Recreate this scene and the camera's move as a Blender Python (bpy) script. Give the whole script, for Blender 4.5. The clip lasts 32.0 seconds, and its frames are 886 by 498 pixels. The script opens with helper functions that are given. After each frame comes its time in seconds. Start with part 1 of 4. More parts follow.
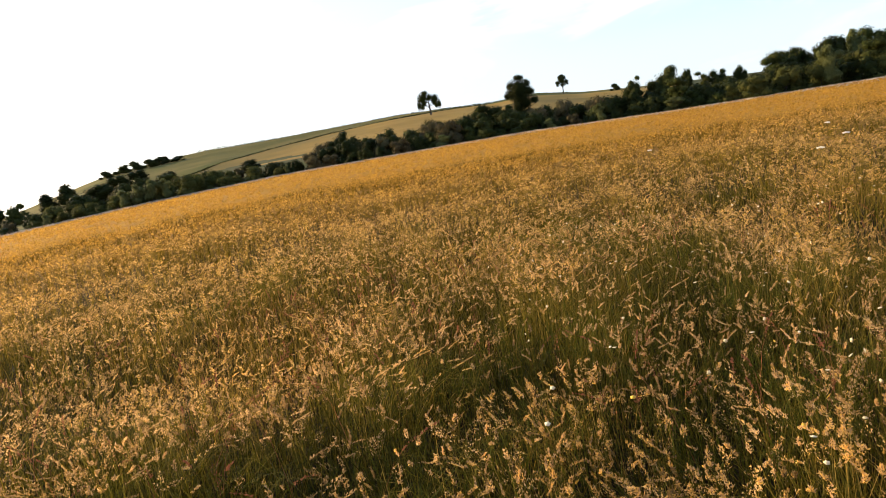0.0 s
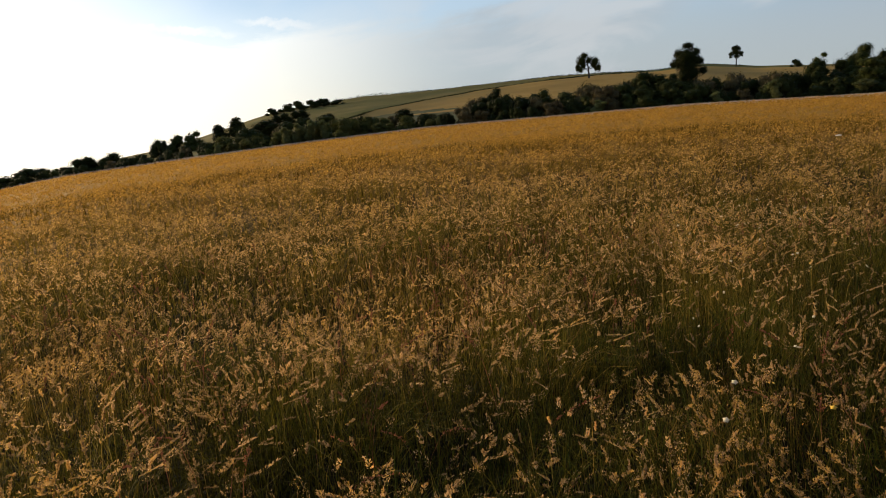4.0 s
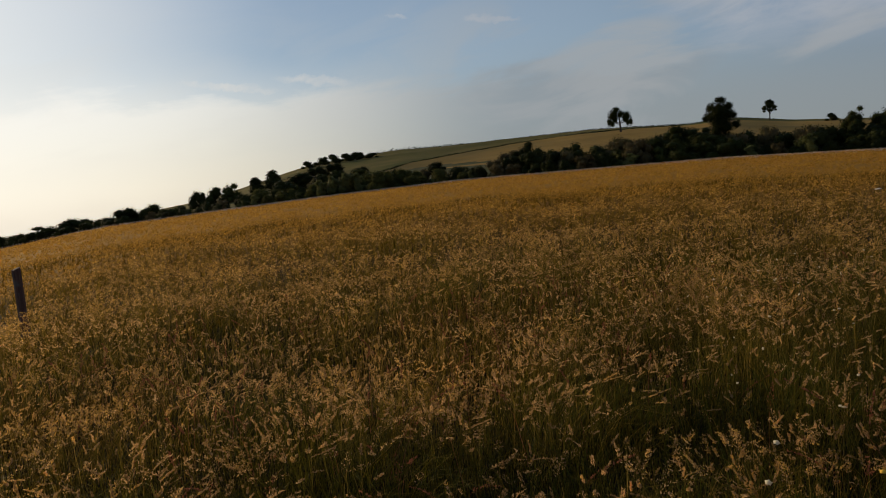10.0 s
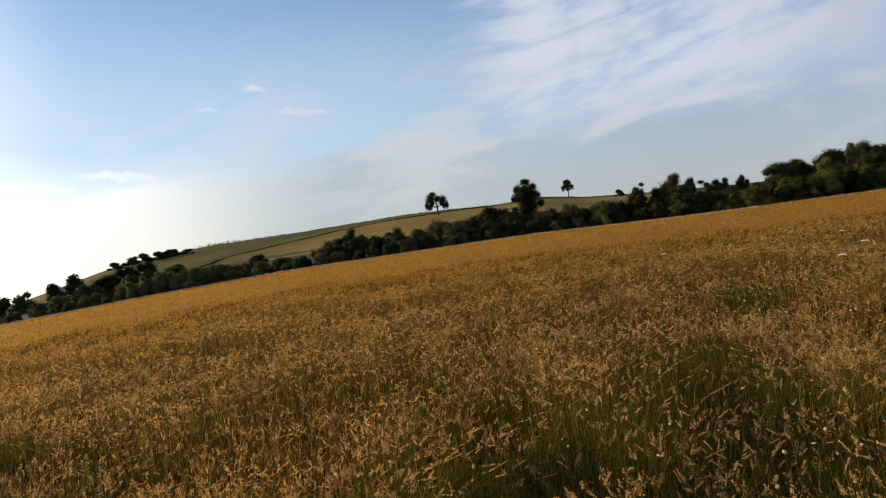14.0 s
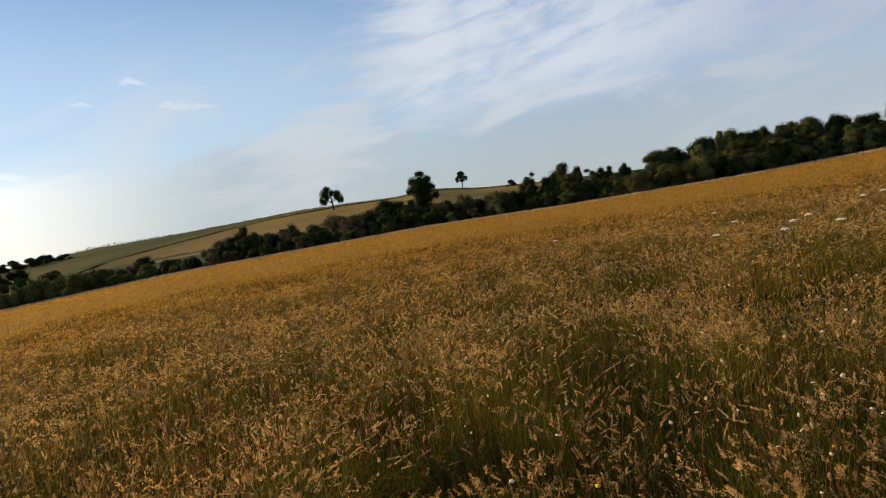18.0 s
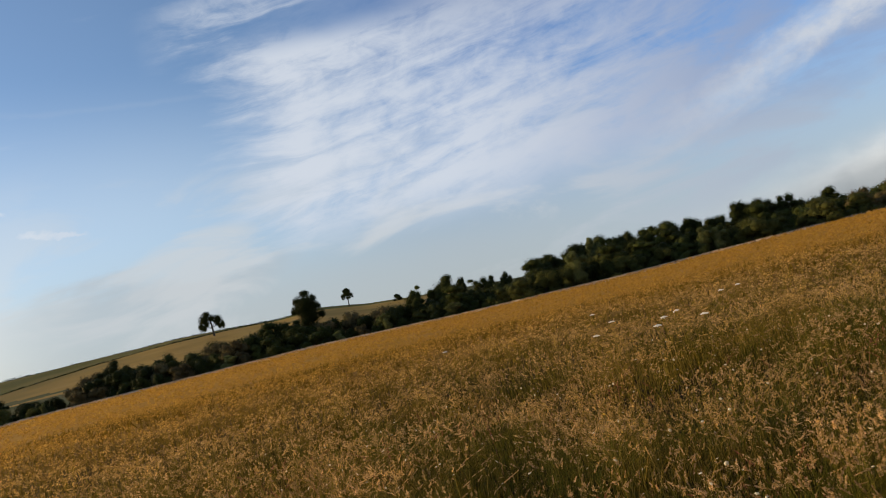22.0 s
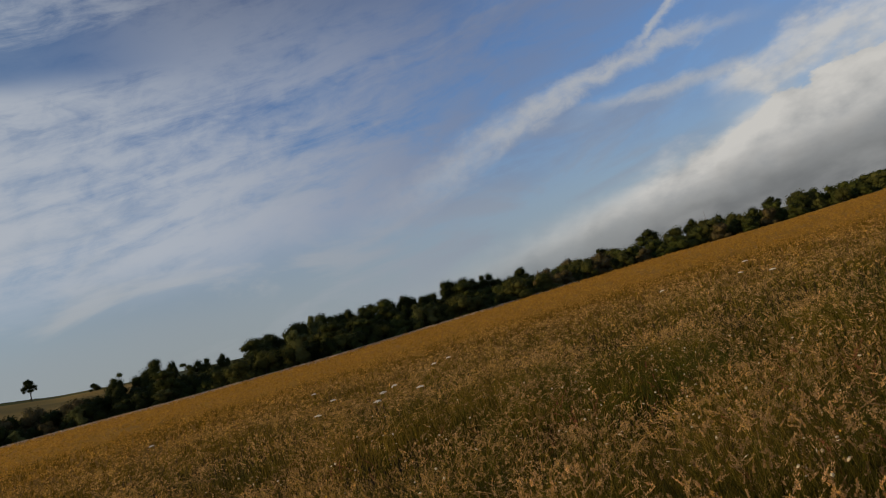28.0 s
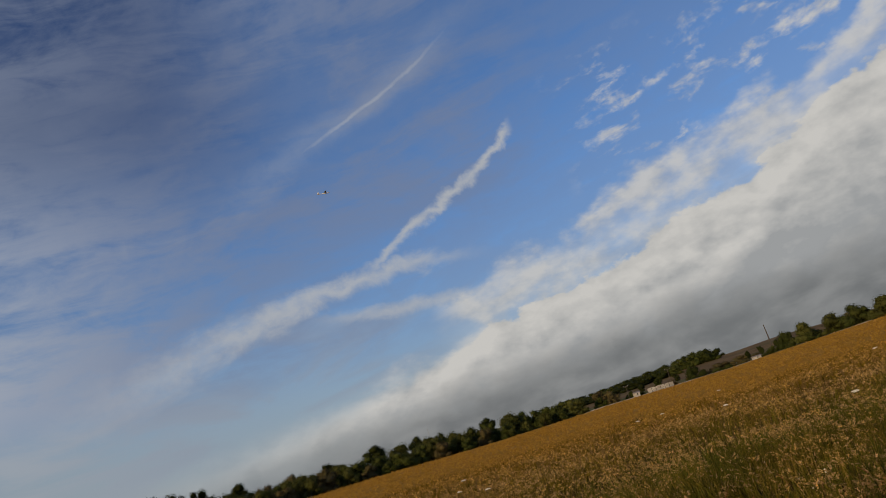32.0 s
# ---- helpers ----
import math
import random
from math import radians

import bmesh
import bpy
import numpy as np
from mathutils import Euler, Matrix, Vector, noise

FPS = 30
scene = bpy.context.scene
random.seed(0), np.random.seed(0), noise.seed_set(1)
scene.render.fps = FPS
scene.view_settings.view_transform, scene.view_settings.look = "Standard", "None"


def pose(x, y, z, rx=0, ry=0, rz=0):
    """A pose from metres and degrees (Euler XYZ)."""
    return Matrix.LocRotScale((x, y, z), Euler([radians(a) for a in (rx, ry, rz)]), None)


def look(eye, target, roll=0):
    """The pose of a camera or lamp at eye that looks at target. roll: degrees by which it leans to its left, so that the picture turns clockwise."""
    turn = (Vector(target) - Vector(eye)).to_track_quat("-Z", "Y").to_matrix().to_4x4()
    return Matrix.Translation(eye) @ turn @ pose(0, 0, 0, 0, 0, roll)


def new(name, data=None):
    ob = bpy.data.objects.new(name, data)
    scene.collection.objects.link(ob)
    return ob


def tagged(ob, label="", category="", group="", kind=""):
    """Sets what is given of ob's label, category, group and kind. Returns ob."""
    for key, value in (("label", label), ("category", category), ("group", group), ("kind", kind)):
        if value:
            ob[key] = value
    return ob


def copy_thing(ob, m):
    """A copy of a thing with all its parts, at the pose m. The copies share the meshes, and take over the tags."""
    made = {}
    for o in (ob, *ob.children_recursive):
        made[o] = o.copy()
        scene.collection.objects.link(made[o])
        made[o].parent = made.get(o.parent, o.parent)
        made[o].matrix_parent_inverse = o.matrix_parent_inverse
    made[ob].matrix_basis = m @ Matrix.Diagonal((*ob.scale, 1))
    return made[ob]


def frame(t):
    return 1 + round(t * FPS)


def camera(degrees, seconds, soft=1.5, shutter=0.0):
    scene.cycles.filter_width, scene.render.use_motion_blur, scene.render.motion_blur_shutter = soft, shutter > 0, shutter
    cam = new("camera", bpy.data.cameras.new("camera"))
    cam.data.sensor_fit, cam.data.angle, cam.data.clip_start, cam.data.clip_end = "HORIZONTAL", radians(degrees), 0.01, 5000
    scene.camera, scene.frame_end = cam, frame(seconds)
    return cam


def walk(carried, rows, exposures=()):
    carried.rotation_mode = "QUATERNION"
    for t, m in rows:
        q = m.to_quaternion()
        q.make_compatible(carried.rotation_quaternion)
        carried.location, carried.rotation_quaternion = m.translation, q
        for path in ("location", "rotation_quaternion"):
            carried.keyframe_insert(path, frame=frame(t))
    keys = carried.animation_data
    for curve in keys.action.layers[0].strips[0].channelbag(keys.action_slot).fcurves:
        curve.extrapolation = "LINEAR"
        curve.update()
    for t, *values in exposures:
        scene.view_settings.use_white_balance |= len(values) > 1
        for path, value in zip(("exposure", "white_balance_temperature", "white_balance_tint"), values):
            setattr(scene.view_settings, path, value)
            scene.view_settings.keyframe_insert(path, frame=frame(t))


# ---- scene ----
# ---- the camera: one standing place, a slow turn from the sun side to the woods ----
EYE = (0.0, 0.0, 1.6)
ROWS = (
    (0, -8.22, -8.32, -10.36), (0.5, -9.92, -8.05, -10.61), (1, -10.99, -8.31, -9.27), (1.5, -12.37, -8.50, -9.06), (2, -14.14, -8.78, -9.11),
    (2.5, -16.15, -8.81, -7.64), (3, -18.01, -9.54, -6.76), (3.5, -19.62, -10.02, -5.46), (5.5, -22.08, -8.87, -6.99), (6, -23.41, -7.85, -7.70),
    (6.5, -24.76, -7.79, -7.47), (7, -25.61, -7.77, -6.41), (7.5, -26.48, -7.73, -5.93), (8, -27.20, -8.09, -5.64), (8.5, -26.47, -8.71, -5.59),
    (9, -25.39, -8.88, -5.97), (9.5, -23.74, -7.14, -5.54), (10, -22.17, -5.51, -5.23), (10.5, -21.07, -4.53, -4.87), (11, -19.61, -4.29, -5.58),
    (11.5, -18.15, -4.44, -6.01), (12, -15.79, -5.20, -6.46), (12.5, -13.64, -5.62, -7.32), (13, -12.43, -5.01, -8.26), (13.5, -9.75, -2.65, -9.38),
    (14, -7.26, -0.20, -8.85), (14.5, -6.73, 0.99, -8.59), (16.5, -4.54, 0.13, -10.95), (17, -4.02, -1.29, -10.56), (17.5, -1.72, -2.32, -10.60),
    (18, 0.97, -2.21, -10.84), (18.5, 2.61, -1.23, -12.10), (19, 3.87, 0.77, -11.74), (19.5, 5.74, 2.86, -12.71), (20, 6.53, 3.32, -12.21),
    (20.5, 7.74, 2.29, -12.22), (21, 7.66, 2.10, -12.74), (21.5, 9.73, 4.21, -14.02), (22, 12.10, 4.97, -14.51), (22.5, 15.97, 6.08, -14.17),
    (23, 18.06, 6.70, -13.88), (23.5, 20.26, 8.60, -13.08), (24, 21.39, 9.08, -13.03), (24.5, 22.48, 11.27, -13.13), (26.5, 27.18, 10.34, -15.17),
    (27, 29.23, 8.50, -15.71), (27.5, 31.87, 5.95, -16.73), (28, 35.71, 5.04, -16.63), (28.5, 39.95, 5.56, -15.61), (29, 44.24, 6.37, -15.17),
    (29.5, 45.55, 6.77, -15.79), (30, 48.42, 8.52, -17.70), (30.5, 50.82, 10.77, -20.86), (31, 54.20, 13.64, -21.36), (31.5, 57.64, 14.91, -18.44),
    (32, 61.49, 15.39, -16.51),
)
cam = camera(65.03, 32.0, soft=0.4)


def toward(az, el, d=100.0, eye=EYE):
    a, e = radians(az), radians(el)
    return (eye[0] + d * math.sin(a) * math.cos(e), eye[1] + d * math.cos(a) * math.cos(e), eye[2] + d * math.sin(e))


def eye_at(t):
    """The eye sways a little to the left and forward in the first seconds, then stays."""
    return (float(np.interp(t, (0, 1, 2, 3.5), (0.17, 0.09, 0.02, 0.0))), float(np.interp(t, (0, 3), (-0.06, 0.0))), EYE[2])


walk(cam, [(t, look(eye_at(t), toward(az, el, eye=eye_at(t)), roll)) for t, az, el, roll in ROWS],
     exposures=((0.0, 1.2), (1.0, 0.78), (2.0, 0.6), (3.0, 0.3), (6.0, -0.12), (9.0, -0.58), (11.0, -0.72), (12.0, -0.28), (13.0, 0.04), (14.5, 0.14), (16.0, 0.1), (19.0, 0.2), (23.0, 0.0), (26.0, -0.5), (28.0, -0.54), (30.0, -0.42), (32.0, -0.55)))

# ---- light: a low evening sun and a sky with high cloud ----
SUN_AZ, SUN_EL = -70.0, 14.0
sun = new("sun", bpy.data.lights.new("sun", "SUN"))
sun.data.energy, sun.data.angle, sun.data.color = 5.0, radians(0.6), (1.0, 0.73, 0.41)
sun.matrix_world = look(toward(SUN_AZ, SUN_EL, 200), EYE)


class Nodes:
    """Short hand for building a node tree."""

    def __init__(self, tree):
        self.tree = tree
        tree.nodes.clear()

    def add(self, kind):
        return self.tree.nodes.new(kind)

    def put(self, socket, value):
        if isinstance(value, bpy.types.NodeSocket):
            self.tree.links.new(value, socket)
        elif value is not None:
            socket.default_value = value

    def math(self, op, a, b=None, c=None, clamp=False):
        n = self.add("ShaderNodeMath")
        n.operation, n.use_clamp = op, clamp
        for s, v in zip(n.inputs, (a, b, c)):
            self.put(s, v)
        return n.outputs[0]

    def step(self, x, lo, hi, out0=0.0, out1=1.0):
        n = self.add("ShaderNodeMapRange")
        n.interpolation_type = "SMOOTHSTEP"
        for s, v in zip(n.inputs, (x, lo, hi, out0, out1)):
            self.put(s, v)
        return n.outputs[0]

    def mix(self, f, a, b, blend="MIX"):
        n = self.add("ShaderNodeMix")
        n.data_type, n.blend_type = "RGBA", blend
        self.put(n.inputs[0], f), self.put(n.inputs[6], a), self.put(n.inputs[7], b)
        return n.outputs[2]

    def noise(self, vec, scale, detail=4.0, rough=0.55, distortion=0.0):
        n = self.add("ShaderNodeTexNoise")
        self.put(n.inputs["Vector"], vec)
        for k, v in (("Scale", scale), ("Detail", detail), ("Roughness", rough), ("Distortion", distortion)):
            self.put(n.inputs[k], v)
        return n.outputs["Fac"]

    def vec(self, x, y, z=0.0):
        n = self.add("ShaderNodeCombineXYZ")
        for s, v in zip(n.inputs, (x, y, z)):
            self.put(s, v)
        return n.outputs[0]

    def curve(self, x, points):
        """A smooth function of x through the points, for x from the first to the last."""
        x0, x1 = points[0][0], points[-1][0]
        y0, y1 = min(p[1] for p in points), max(p[1] for p in points)
        n = self.add("ShaderNodeFloatCurve")
        c = n.mapping.curves[0]
        while len(c.points) < len(points):
            c.points.new(0.5, 0.5)
        for q, (px, py) in zip(c.points, points):
            q.location = ((px - x0) / (x1 - x0), (py - y0) / (y1 - y0))
        n.mapping.update()
        self.put(n.inputs["Value"], self.math("DIVIDE", self.math("SUBTRACT", x, x0), x1 - x0, clamp=True))
        return self.math("MULTIPLY_ADD", n.outputs[0], y1 - y0, y0)


def make_world():
    w = bpy.data.worlds.new("evening_sky")
    w.use_nodes = True
    scene.world = w
    g = Nodes(w.node_tree)
    sky = g.add("ShaderNodeTexSky")
    sky.sky_type, sky.sun_disc, sky.sun_elevation, sky.sun_rotation = "NISHITA", False, radians(SUN_EL), radians(SUN_AZ)
    sky.altitude, sky.air_density, sky.dust_density, sky.ozone_density = 100.0, 1.1, 0.7, 3.0
    way = g.add("ShaderNodeTexCoord").outputs["Generated"]
    sep = g.add("ShaderNodeSeparateXYZ")
    g.put(sep.inputs[0], way)
    x, y, z = sep.outputs
    az = g.math("MULTIPLY", g.math("ARCTAN2", x, y), 57.98)
    el = g.math("MULTIPLY", g.math("ARCSINE", z), 57.2958)
    # coordinates along and across the drift of the high cloud
    c, s = math.cos(radians(6)), math.sin(radians(6))
    along = g.math("ADD", g.math("MULTIPLY", az, c), g.math("MULTIPLY", el, s))
    across = g.math("SUBTRACT", g.math("MULTIPLY", el, c), g.math("MULTIPLY", az, s))
    warp = g.noise(g.vec(g.math("MULTIPLY", az, 0.06), g.math("MULTIPLY", el, 0.09)), 1.0, 3)
    wob = g.math("MULTIPLY_ADD", warp, 5.0, -2.5)
    # high sheet of fibrous cloud
    broad = g.noise(g.vec(g.math("MULTIPLY", along, 0.035), g.math("MULTIPLY", g.math("ADD", across, wob), 0.10), 3.0), 1.0, 3)
    fibre = g.noise(g.vec(g.math("MULTIPLY", along, 0.07), g.math("MULTIPLY", g.math("ADD", across, g.math("MULTIPLY", wob, 0.6)), 0.42), 8.0), 1.0, 6, 0.62, 0.4)
    ripple = g.noise(g.vec(g.math("MULTIPLY", along, 0.30), g.math("MULTIPLY", across, 0.55), 1.0), 1.0, 5, 0.6, 0.5)
    puffy = g.noise(g.vec(g.math("MULTIPLY", az, 0.10), g.math("MULTIPLY", el, 0.17), 21.0), 1.0, 6, 0.6, 0.5)
    crumb = g.noise(g.vec(g.math("MULTIPLY", az, 0.5), g.math("MULTIPLY", el, 0.6), 9.0), 1.0, 5, 0.62)
    edge = g.math("ADD", az, g.math("MULTIPLY_ADD", fibre, 16.0, -8.0))
    sheet = g.math("MULTIPLY", g.step(edge, -5.0, 4.0), g.step(g.math("ADD", el, g.math("MULTIPLY", wob, 0.6)), 6.0, 11.0))
    thick = g.math("ADD", g.math("MULTIPLY", broad, 0.55), g.math("ADD", g.math("MULTIPLY", fibre, 0.60), g.math("MULTIPLY", ripple, 0.40)))
    fade = g.math("MULTIPLY", g.step(el, 13.0, 24.0), g.step(az, 2.0, 30.0))
    sheet = g.math("MULTIPLY", sheet, g.math("MULTIPLY_ADD", fade, -0.34, 1.0))
    gap = g.math("MULTIPLY", g.step(g.math("ADD", el, g.math("MULTIPLY", wob, 0.5)), 22.5, 25.0), g.step(az, 24.0, 10.0))
    sheet = g.math("MULTIPLY", sheet, g.math("MULTIPLY_ADD", gap, -0.85, 1.0))
    strip_mid = g.curve(az, [(-12, 23.6), (0, 27.0), (8, 28.6), (20, 29.0), (40, 31.0)])
    strip = g.step(g.math("ABSOLUTE", g.math("ADD", g.math("SUBTRACT", el, strip_mid), g.math("MULTIPLY_ADD", fibre, 5.0, -2.5))), 2.6, 0.3)
    strip = g.math("MULTIPLY", g.math("MULTIPLY", strip, g.step(az, -9.0, -3.0)), g.step(az, 34.0, 16.0, 0.0, 0.85))
    sheet = g.math("MAXIMUM", sheet, strip)
    sheet = g.math("MULTIPLY", g.math("MULTIPLY", sheet, g.step(az, 28.0, 62.0, 1.0, 0.42)), g.step(thick, 0.50, 0.86))
    # thin dim veils high on the far side
    veil = g.math("MULTIPLY", g.step(g.math("ADD", g.math("MULTIPLY", puffy, 0.55), g.math("MULTIPLY", fibre, 0.45)), 0.43, 0.62), g.math("MULTIPLY", g.step(el, 14.0, 22.0), g.math("MULTIPLY", g.step(az, 16.0, 34.0), g.step(az, 80.0, 64.0))))
    veil = g.math("MULTIPLY", veil, 0.68)
    # the sun side: a few small wisps
    wisp = g.math("MULTIPLY", g.math("MULTIPLY", g.step(fibre, 0.62, 0.80), g.step(el, 4.0, 9.0)), g.step(az, -8.0, 6.0, 0.12, 0.35))
    for a0, e0, la, le in ((-31.5, 8.9, 3.4, 0.40), (-17.9, 12.6, 1.3, 0.32), (-20.6, 14.4, 1.1, 0.36), (-16.2, 12.2, 1.9, 0.26), (-24.5, 13.2, 1.0, 0.25), (-38.0, 8.7, 4.0, 0.40)):
        u = g.math("DIVIDE", g.math("SUBTRACT", az, a0), la)
        w2 = g.math("DIVIDE", g.math("ADD", g.math("SUBTRACT", el, g.math("MULTIPLY_ADD", g.math("SUBTRACT", az, a0), -0.12, e0)), g.math("MULTIPLY_ADD", crumb, 1.6, -0.8)), le)
        spot_on = g.math("ADD", g.math("MULTIPLY", u, u), g.math("MULTIPLY", w2, w2))
        wisp = g.math("MAXIMUM", wisp, g.math("MULTIPLY", g.step(spot_on, 1.2, 0.0), g.step(ripple, 0.32, 0.62, 0.15, 0.6)))
    # pale haze low down, with a soft cloud edge on the sun side
    haze = g.step(g.math("ADD", el, g.math("MULTIPLY", wob, 0.8)), g.step(az, -6.0, 26.0, 11.5, 16.0), 3.0)
    haze = g.math("MULTIPLY", haze, g.step(az, 90.0, 38.0, 0.30, 0.80))
    shelf = g.step(g.math("ADD", el, g.math("ADD", g.math("MULTIPLY_ADD", fibre, 4.0, -2.0), g.math("MULTIPLY_ADD", puffy, 4.0, -2.0))), 9.4, 6.8)
    shelf = g.math("MULTIPLY", shelf, g.step(az, 8.0, -4.0, 0.0, 0.75))
    haze = g.math("MAXIMUM", haze, shelf)
    mottle = g.noise(g.vec(g.math("MULTIPLY", along, 0.075), g.math("MULTIPLY", across, 0.24), 41.0), 1.0, 5, 0.55, 0.6)
    soft_low = g.math("MULTIPLY", g.step(mottle, 0.44, 0.62), g.math("MULTIPLY", g.step(el, 18.0, 10.0), g.step(el, 1.0, 5.0, 0.3, 1.0)))
    soft_low = g.math("MULTIPLY", soft_low, g.math("MULTIPLY", g.step(az, -30.0, -6.0, 0.12, 0.7), g.step(az, 70.0, 40.0, 0.35, 1.0)))
    # broad old vapour trail, its younger thin end, a side branch and a third one high up

    def band(points, half, warp_by, amount):
        off = g.math("ADD", g.math("SUBTRACT", el, g.curve(az, points)), g.math("MULTIPLY_ADD", warp_by, amount, -amount / 2))
        return g.step(g.math("ABSOLUTE", off), half, 0.0)
    soft_crumb = g.noise(g.vec(g.math("MULTIPLY", az, 0.28), g.math("MULTIPLY", el, 0.38), 12.0), 1.0, 5, 0.6, 0.3)
    wide = band([(26, 7.0), (32, 9.0), (39.5, 11.2), (45, 13.1), (49.3, 13.9), (54.5, 14.7), (62, 14.9), (67, 14.5)], g.step(az, 28.0, 58.0, 3.0, 1.1), soft_crumb, 3.4)
    wide = g.math("MULTIPLY", wide, g.math("MULTIPLY", g.step(az, 24.0, 48.0, 0.0, 0.95), g.step(az, 67.0, 57.0)))
    thin = band([(54, 14.6), (57, 16.0), (60.1, 17.7), (63.6, 19.2), (67.8, 21.2), (70.4, 22.9), (73, 24.2)], 0.85, soft_crumb, 3.6)
    thin = g.math("MULTIPLY", thin, g.math("MULTIPLY", g.step(az, 53.5, 58.0), g.step(az, 71.4, 70.2)))
    branch = band([(48, 12.9), (51.6, 12.3), (56, 11.8), (60.5, 11.4), (67, 11.3)], 0.75, soft_crumb, 2.0)
    branch = g.math("MULTIPLY", branch, g.math("MULTIPLY", g.step(az, 49.0, 55.0, 0.0, 0.75), g.step(az, 67.0, 62.0)))
    third_line = [(42, 20.9), (47.1, 23.5), (53.3, 26.2), (62.7, 29.6), (69.4, 32.6), (76, 35.6)]
    third = g.math("MULTIPLY", band(third_line, 0.34, ripple, 0.7), g.math("MULTIPLY", g.step(az, 50.0, 57.0, 0.06, 0.55), g.step(az, 70.0, 62.0, 0.1, 1.0)))
    smoke = g.math("MULTIPLY", band(third_line, 2.2, puffy, 4.0), g.math("MULTIPLY", g.step(az, 42.0, 50.0), g.step(az, 74.0, 62.0, 0.0, 0.20)))
    broken = g.step(g.math("MULTIPLY", g.math("ADD", ripple, crumb), 0.5), 0.38, 0.58, 0.66, 1.0)
    trail = g.math("MAXIMUM", g.math("MAXIMUM", wide, thin), g.math("MAXIMUM", branch, g.math("MAXIMUM", third, smoke)))
    trail = g.math("MULTIPLY", trail, g.math("MULTIPLY", broken, 0.86))
    # heaped bank with a dark base, a thinner tier above it, and loose puffs
    lump = g.noise(g.vec(g.math("MULTIPLY", az, 0.26), g.math("MULTIPLY", el, 0.42), 5.0), 1.0, 4, 0.52)
    billow = g.noise(g.vec(g.math("MULTIPLY", along, 0.20), g.math("MULTIPLY", across, 0.40), 2.0), 1.0, 4, 0.5, 0.2)
    lump_by = g.noise(g.vec(g.math("MULTIPLY_ADD", az, 0.26, -0.32), g.math("MULTIPLY_ADD", el, 0.42, 0.36), 5.0), 1.0, 4, 0.52)
    relief = g.math("SUBTRACT", lump, lump_by)
    heave = g.math("ADD", g.math("MULTIPLY_ADD", lump, 5.0, -2.5), g.math("MULTIPLY_ADD", crumb, 1.8, -0.9))
    top = g.curve(az, [(20, 1.8), (30, 3.0), (40, 4.5), (48, 5.8), (55, 7.1), (61, 8.0), (68, 9.4), (73, 9.8), (77, 10.9), (81.5, 12.2), (86, 13.2), (93, 15.6), (100, 18.0), (120, 22.0)])
    up = g.math("SUBTRACT", g.math("ADD", top, g.math("MULTIPLY", heave, g.step(az, 46.0, 68.0, 0.25, 1.0))), el)
    bank = g.math("MULTIPLY", g.step(up, -0.2, g.step(az, 48.0, 68.0, 3.2, 0.7)), g.step(az, 24.0, 58.0, 0.15, 1.0))
    top2 = g.curve(az, [(57, 10.2), (61, 11.2), (64.4, 12.5), (68.7, 14.2), (71, 13.8), (75.3, 15.5), (80, 17.0), (87, 18.2), (93, 19.0), (100, 21.0)])
    up2 = g.math("SUBTRACT", g.math("ADD", top2, heave), el)
    tier = g.math("MULTIPLY", g.step(up2, -0.2, 1.6), g.math("MULTIPLY", g.step(az, 59.0, 63.0), g.step(g.math("ADD", g.math("MULTIPLY", lump, 0.5), g.math("MULTIPLY", billow, 0.5)), 0.38, 0.60, 0.25, 0.85)))
    fleck = g.noise(g.vec(g.math("MULTIPLY", along, 0.24), g.math("MULTIPLY", across, 0.55), 31.0), 1.0, 5, 0.6, 0.2)
    puff = g.math("MULTIPLY", g.step(g.math("ADD", g.math("MULTIPLY", fleck, 0.75), g.math("MULTIPLY", crumb, 0.25)), 0.51, 0.68), g.math("MULTIPLY", g.step(az, 73.0, 80.0), g.math("MULTIPLY", g.step(el, 15.0, 17.5), g.step(el, 28.0, 24.5))))
    bank = g.math("MAXIMUM", bank, g.math("MAXIMUM", tier, g.math("MULTIPLY", puff, 0.85)))
    low = g.curve(az, [(20, 1.0), (40, 2.0), (49.6, 2.6), (59, 3.5), (68, 4.2), (73, 4.7), (82.7, 5.0), (93, 5.2), (120, 6.0)])
    under = g.math("ADD", g.math("SUBTRACT", low, el), g.math("ADD", g.math("MULTIPLY_ADD", lump, 3.4, -1.7), g.math("MULTIPLY_ADD", billow, 4.0, -2.0)))
    shade = g.step(under, -1.9, 1.9)
    crest = g.step(g.math("ADD", up, g.math("MULTIPLY_ADD", g.math("ADD", billow, lump), -9.0, 9.0)), 9.5, 0.5)
    crest = g.math("ADD", g.math("MULTIPLY", crest, 0.85), g.math("MULTIPLY", relief, 1.7), clamp=True)
    lit = g.mix(crest, (3.5, 3.6, 3.65, 1), (6.1, 5.95, 5.65, 1))
    bank_colour = g.mix(shade, lit, g.mix(g.step(billow, 0.35, 0.7), (1.75, 1.83, 1.87, 1), (2.7, 2.75, 2.75, 1)))
    # all together
    near_sun = g.add("ShaderNodeVectorMath")
    near_sun.operation = "DOT_PRODUCT"
    g.put(near_sun.inputs[0], way)
    near_sun.inputs[1].default_value = Vector(toward(SUN_AZ, SUN_EL, 1.0, (0, 0, 0)))
    glow = g.step(near_sun.outputs["Value"], 0.56, 0.98)
    away = g.step(near_sun.outputs["Value"], 0.18, -0.35)
    cloud_light = g.mix(glow, g.mix(away, (4.45, 4.8, 5.35, 1), (1.9, 2.35, 3.5, 1)), (9.6, 9.2, 8.4, 1))
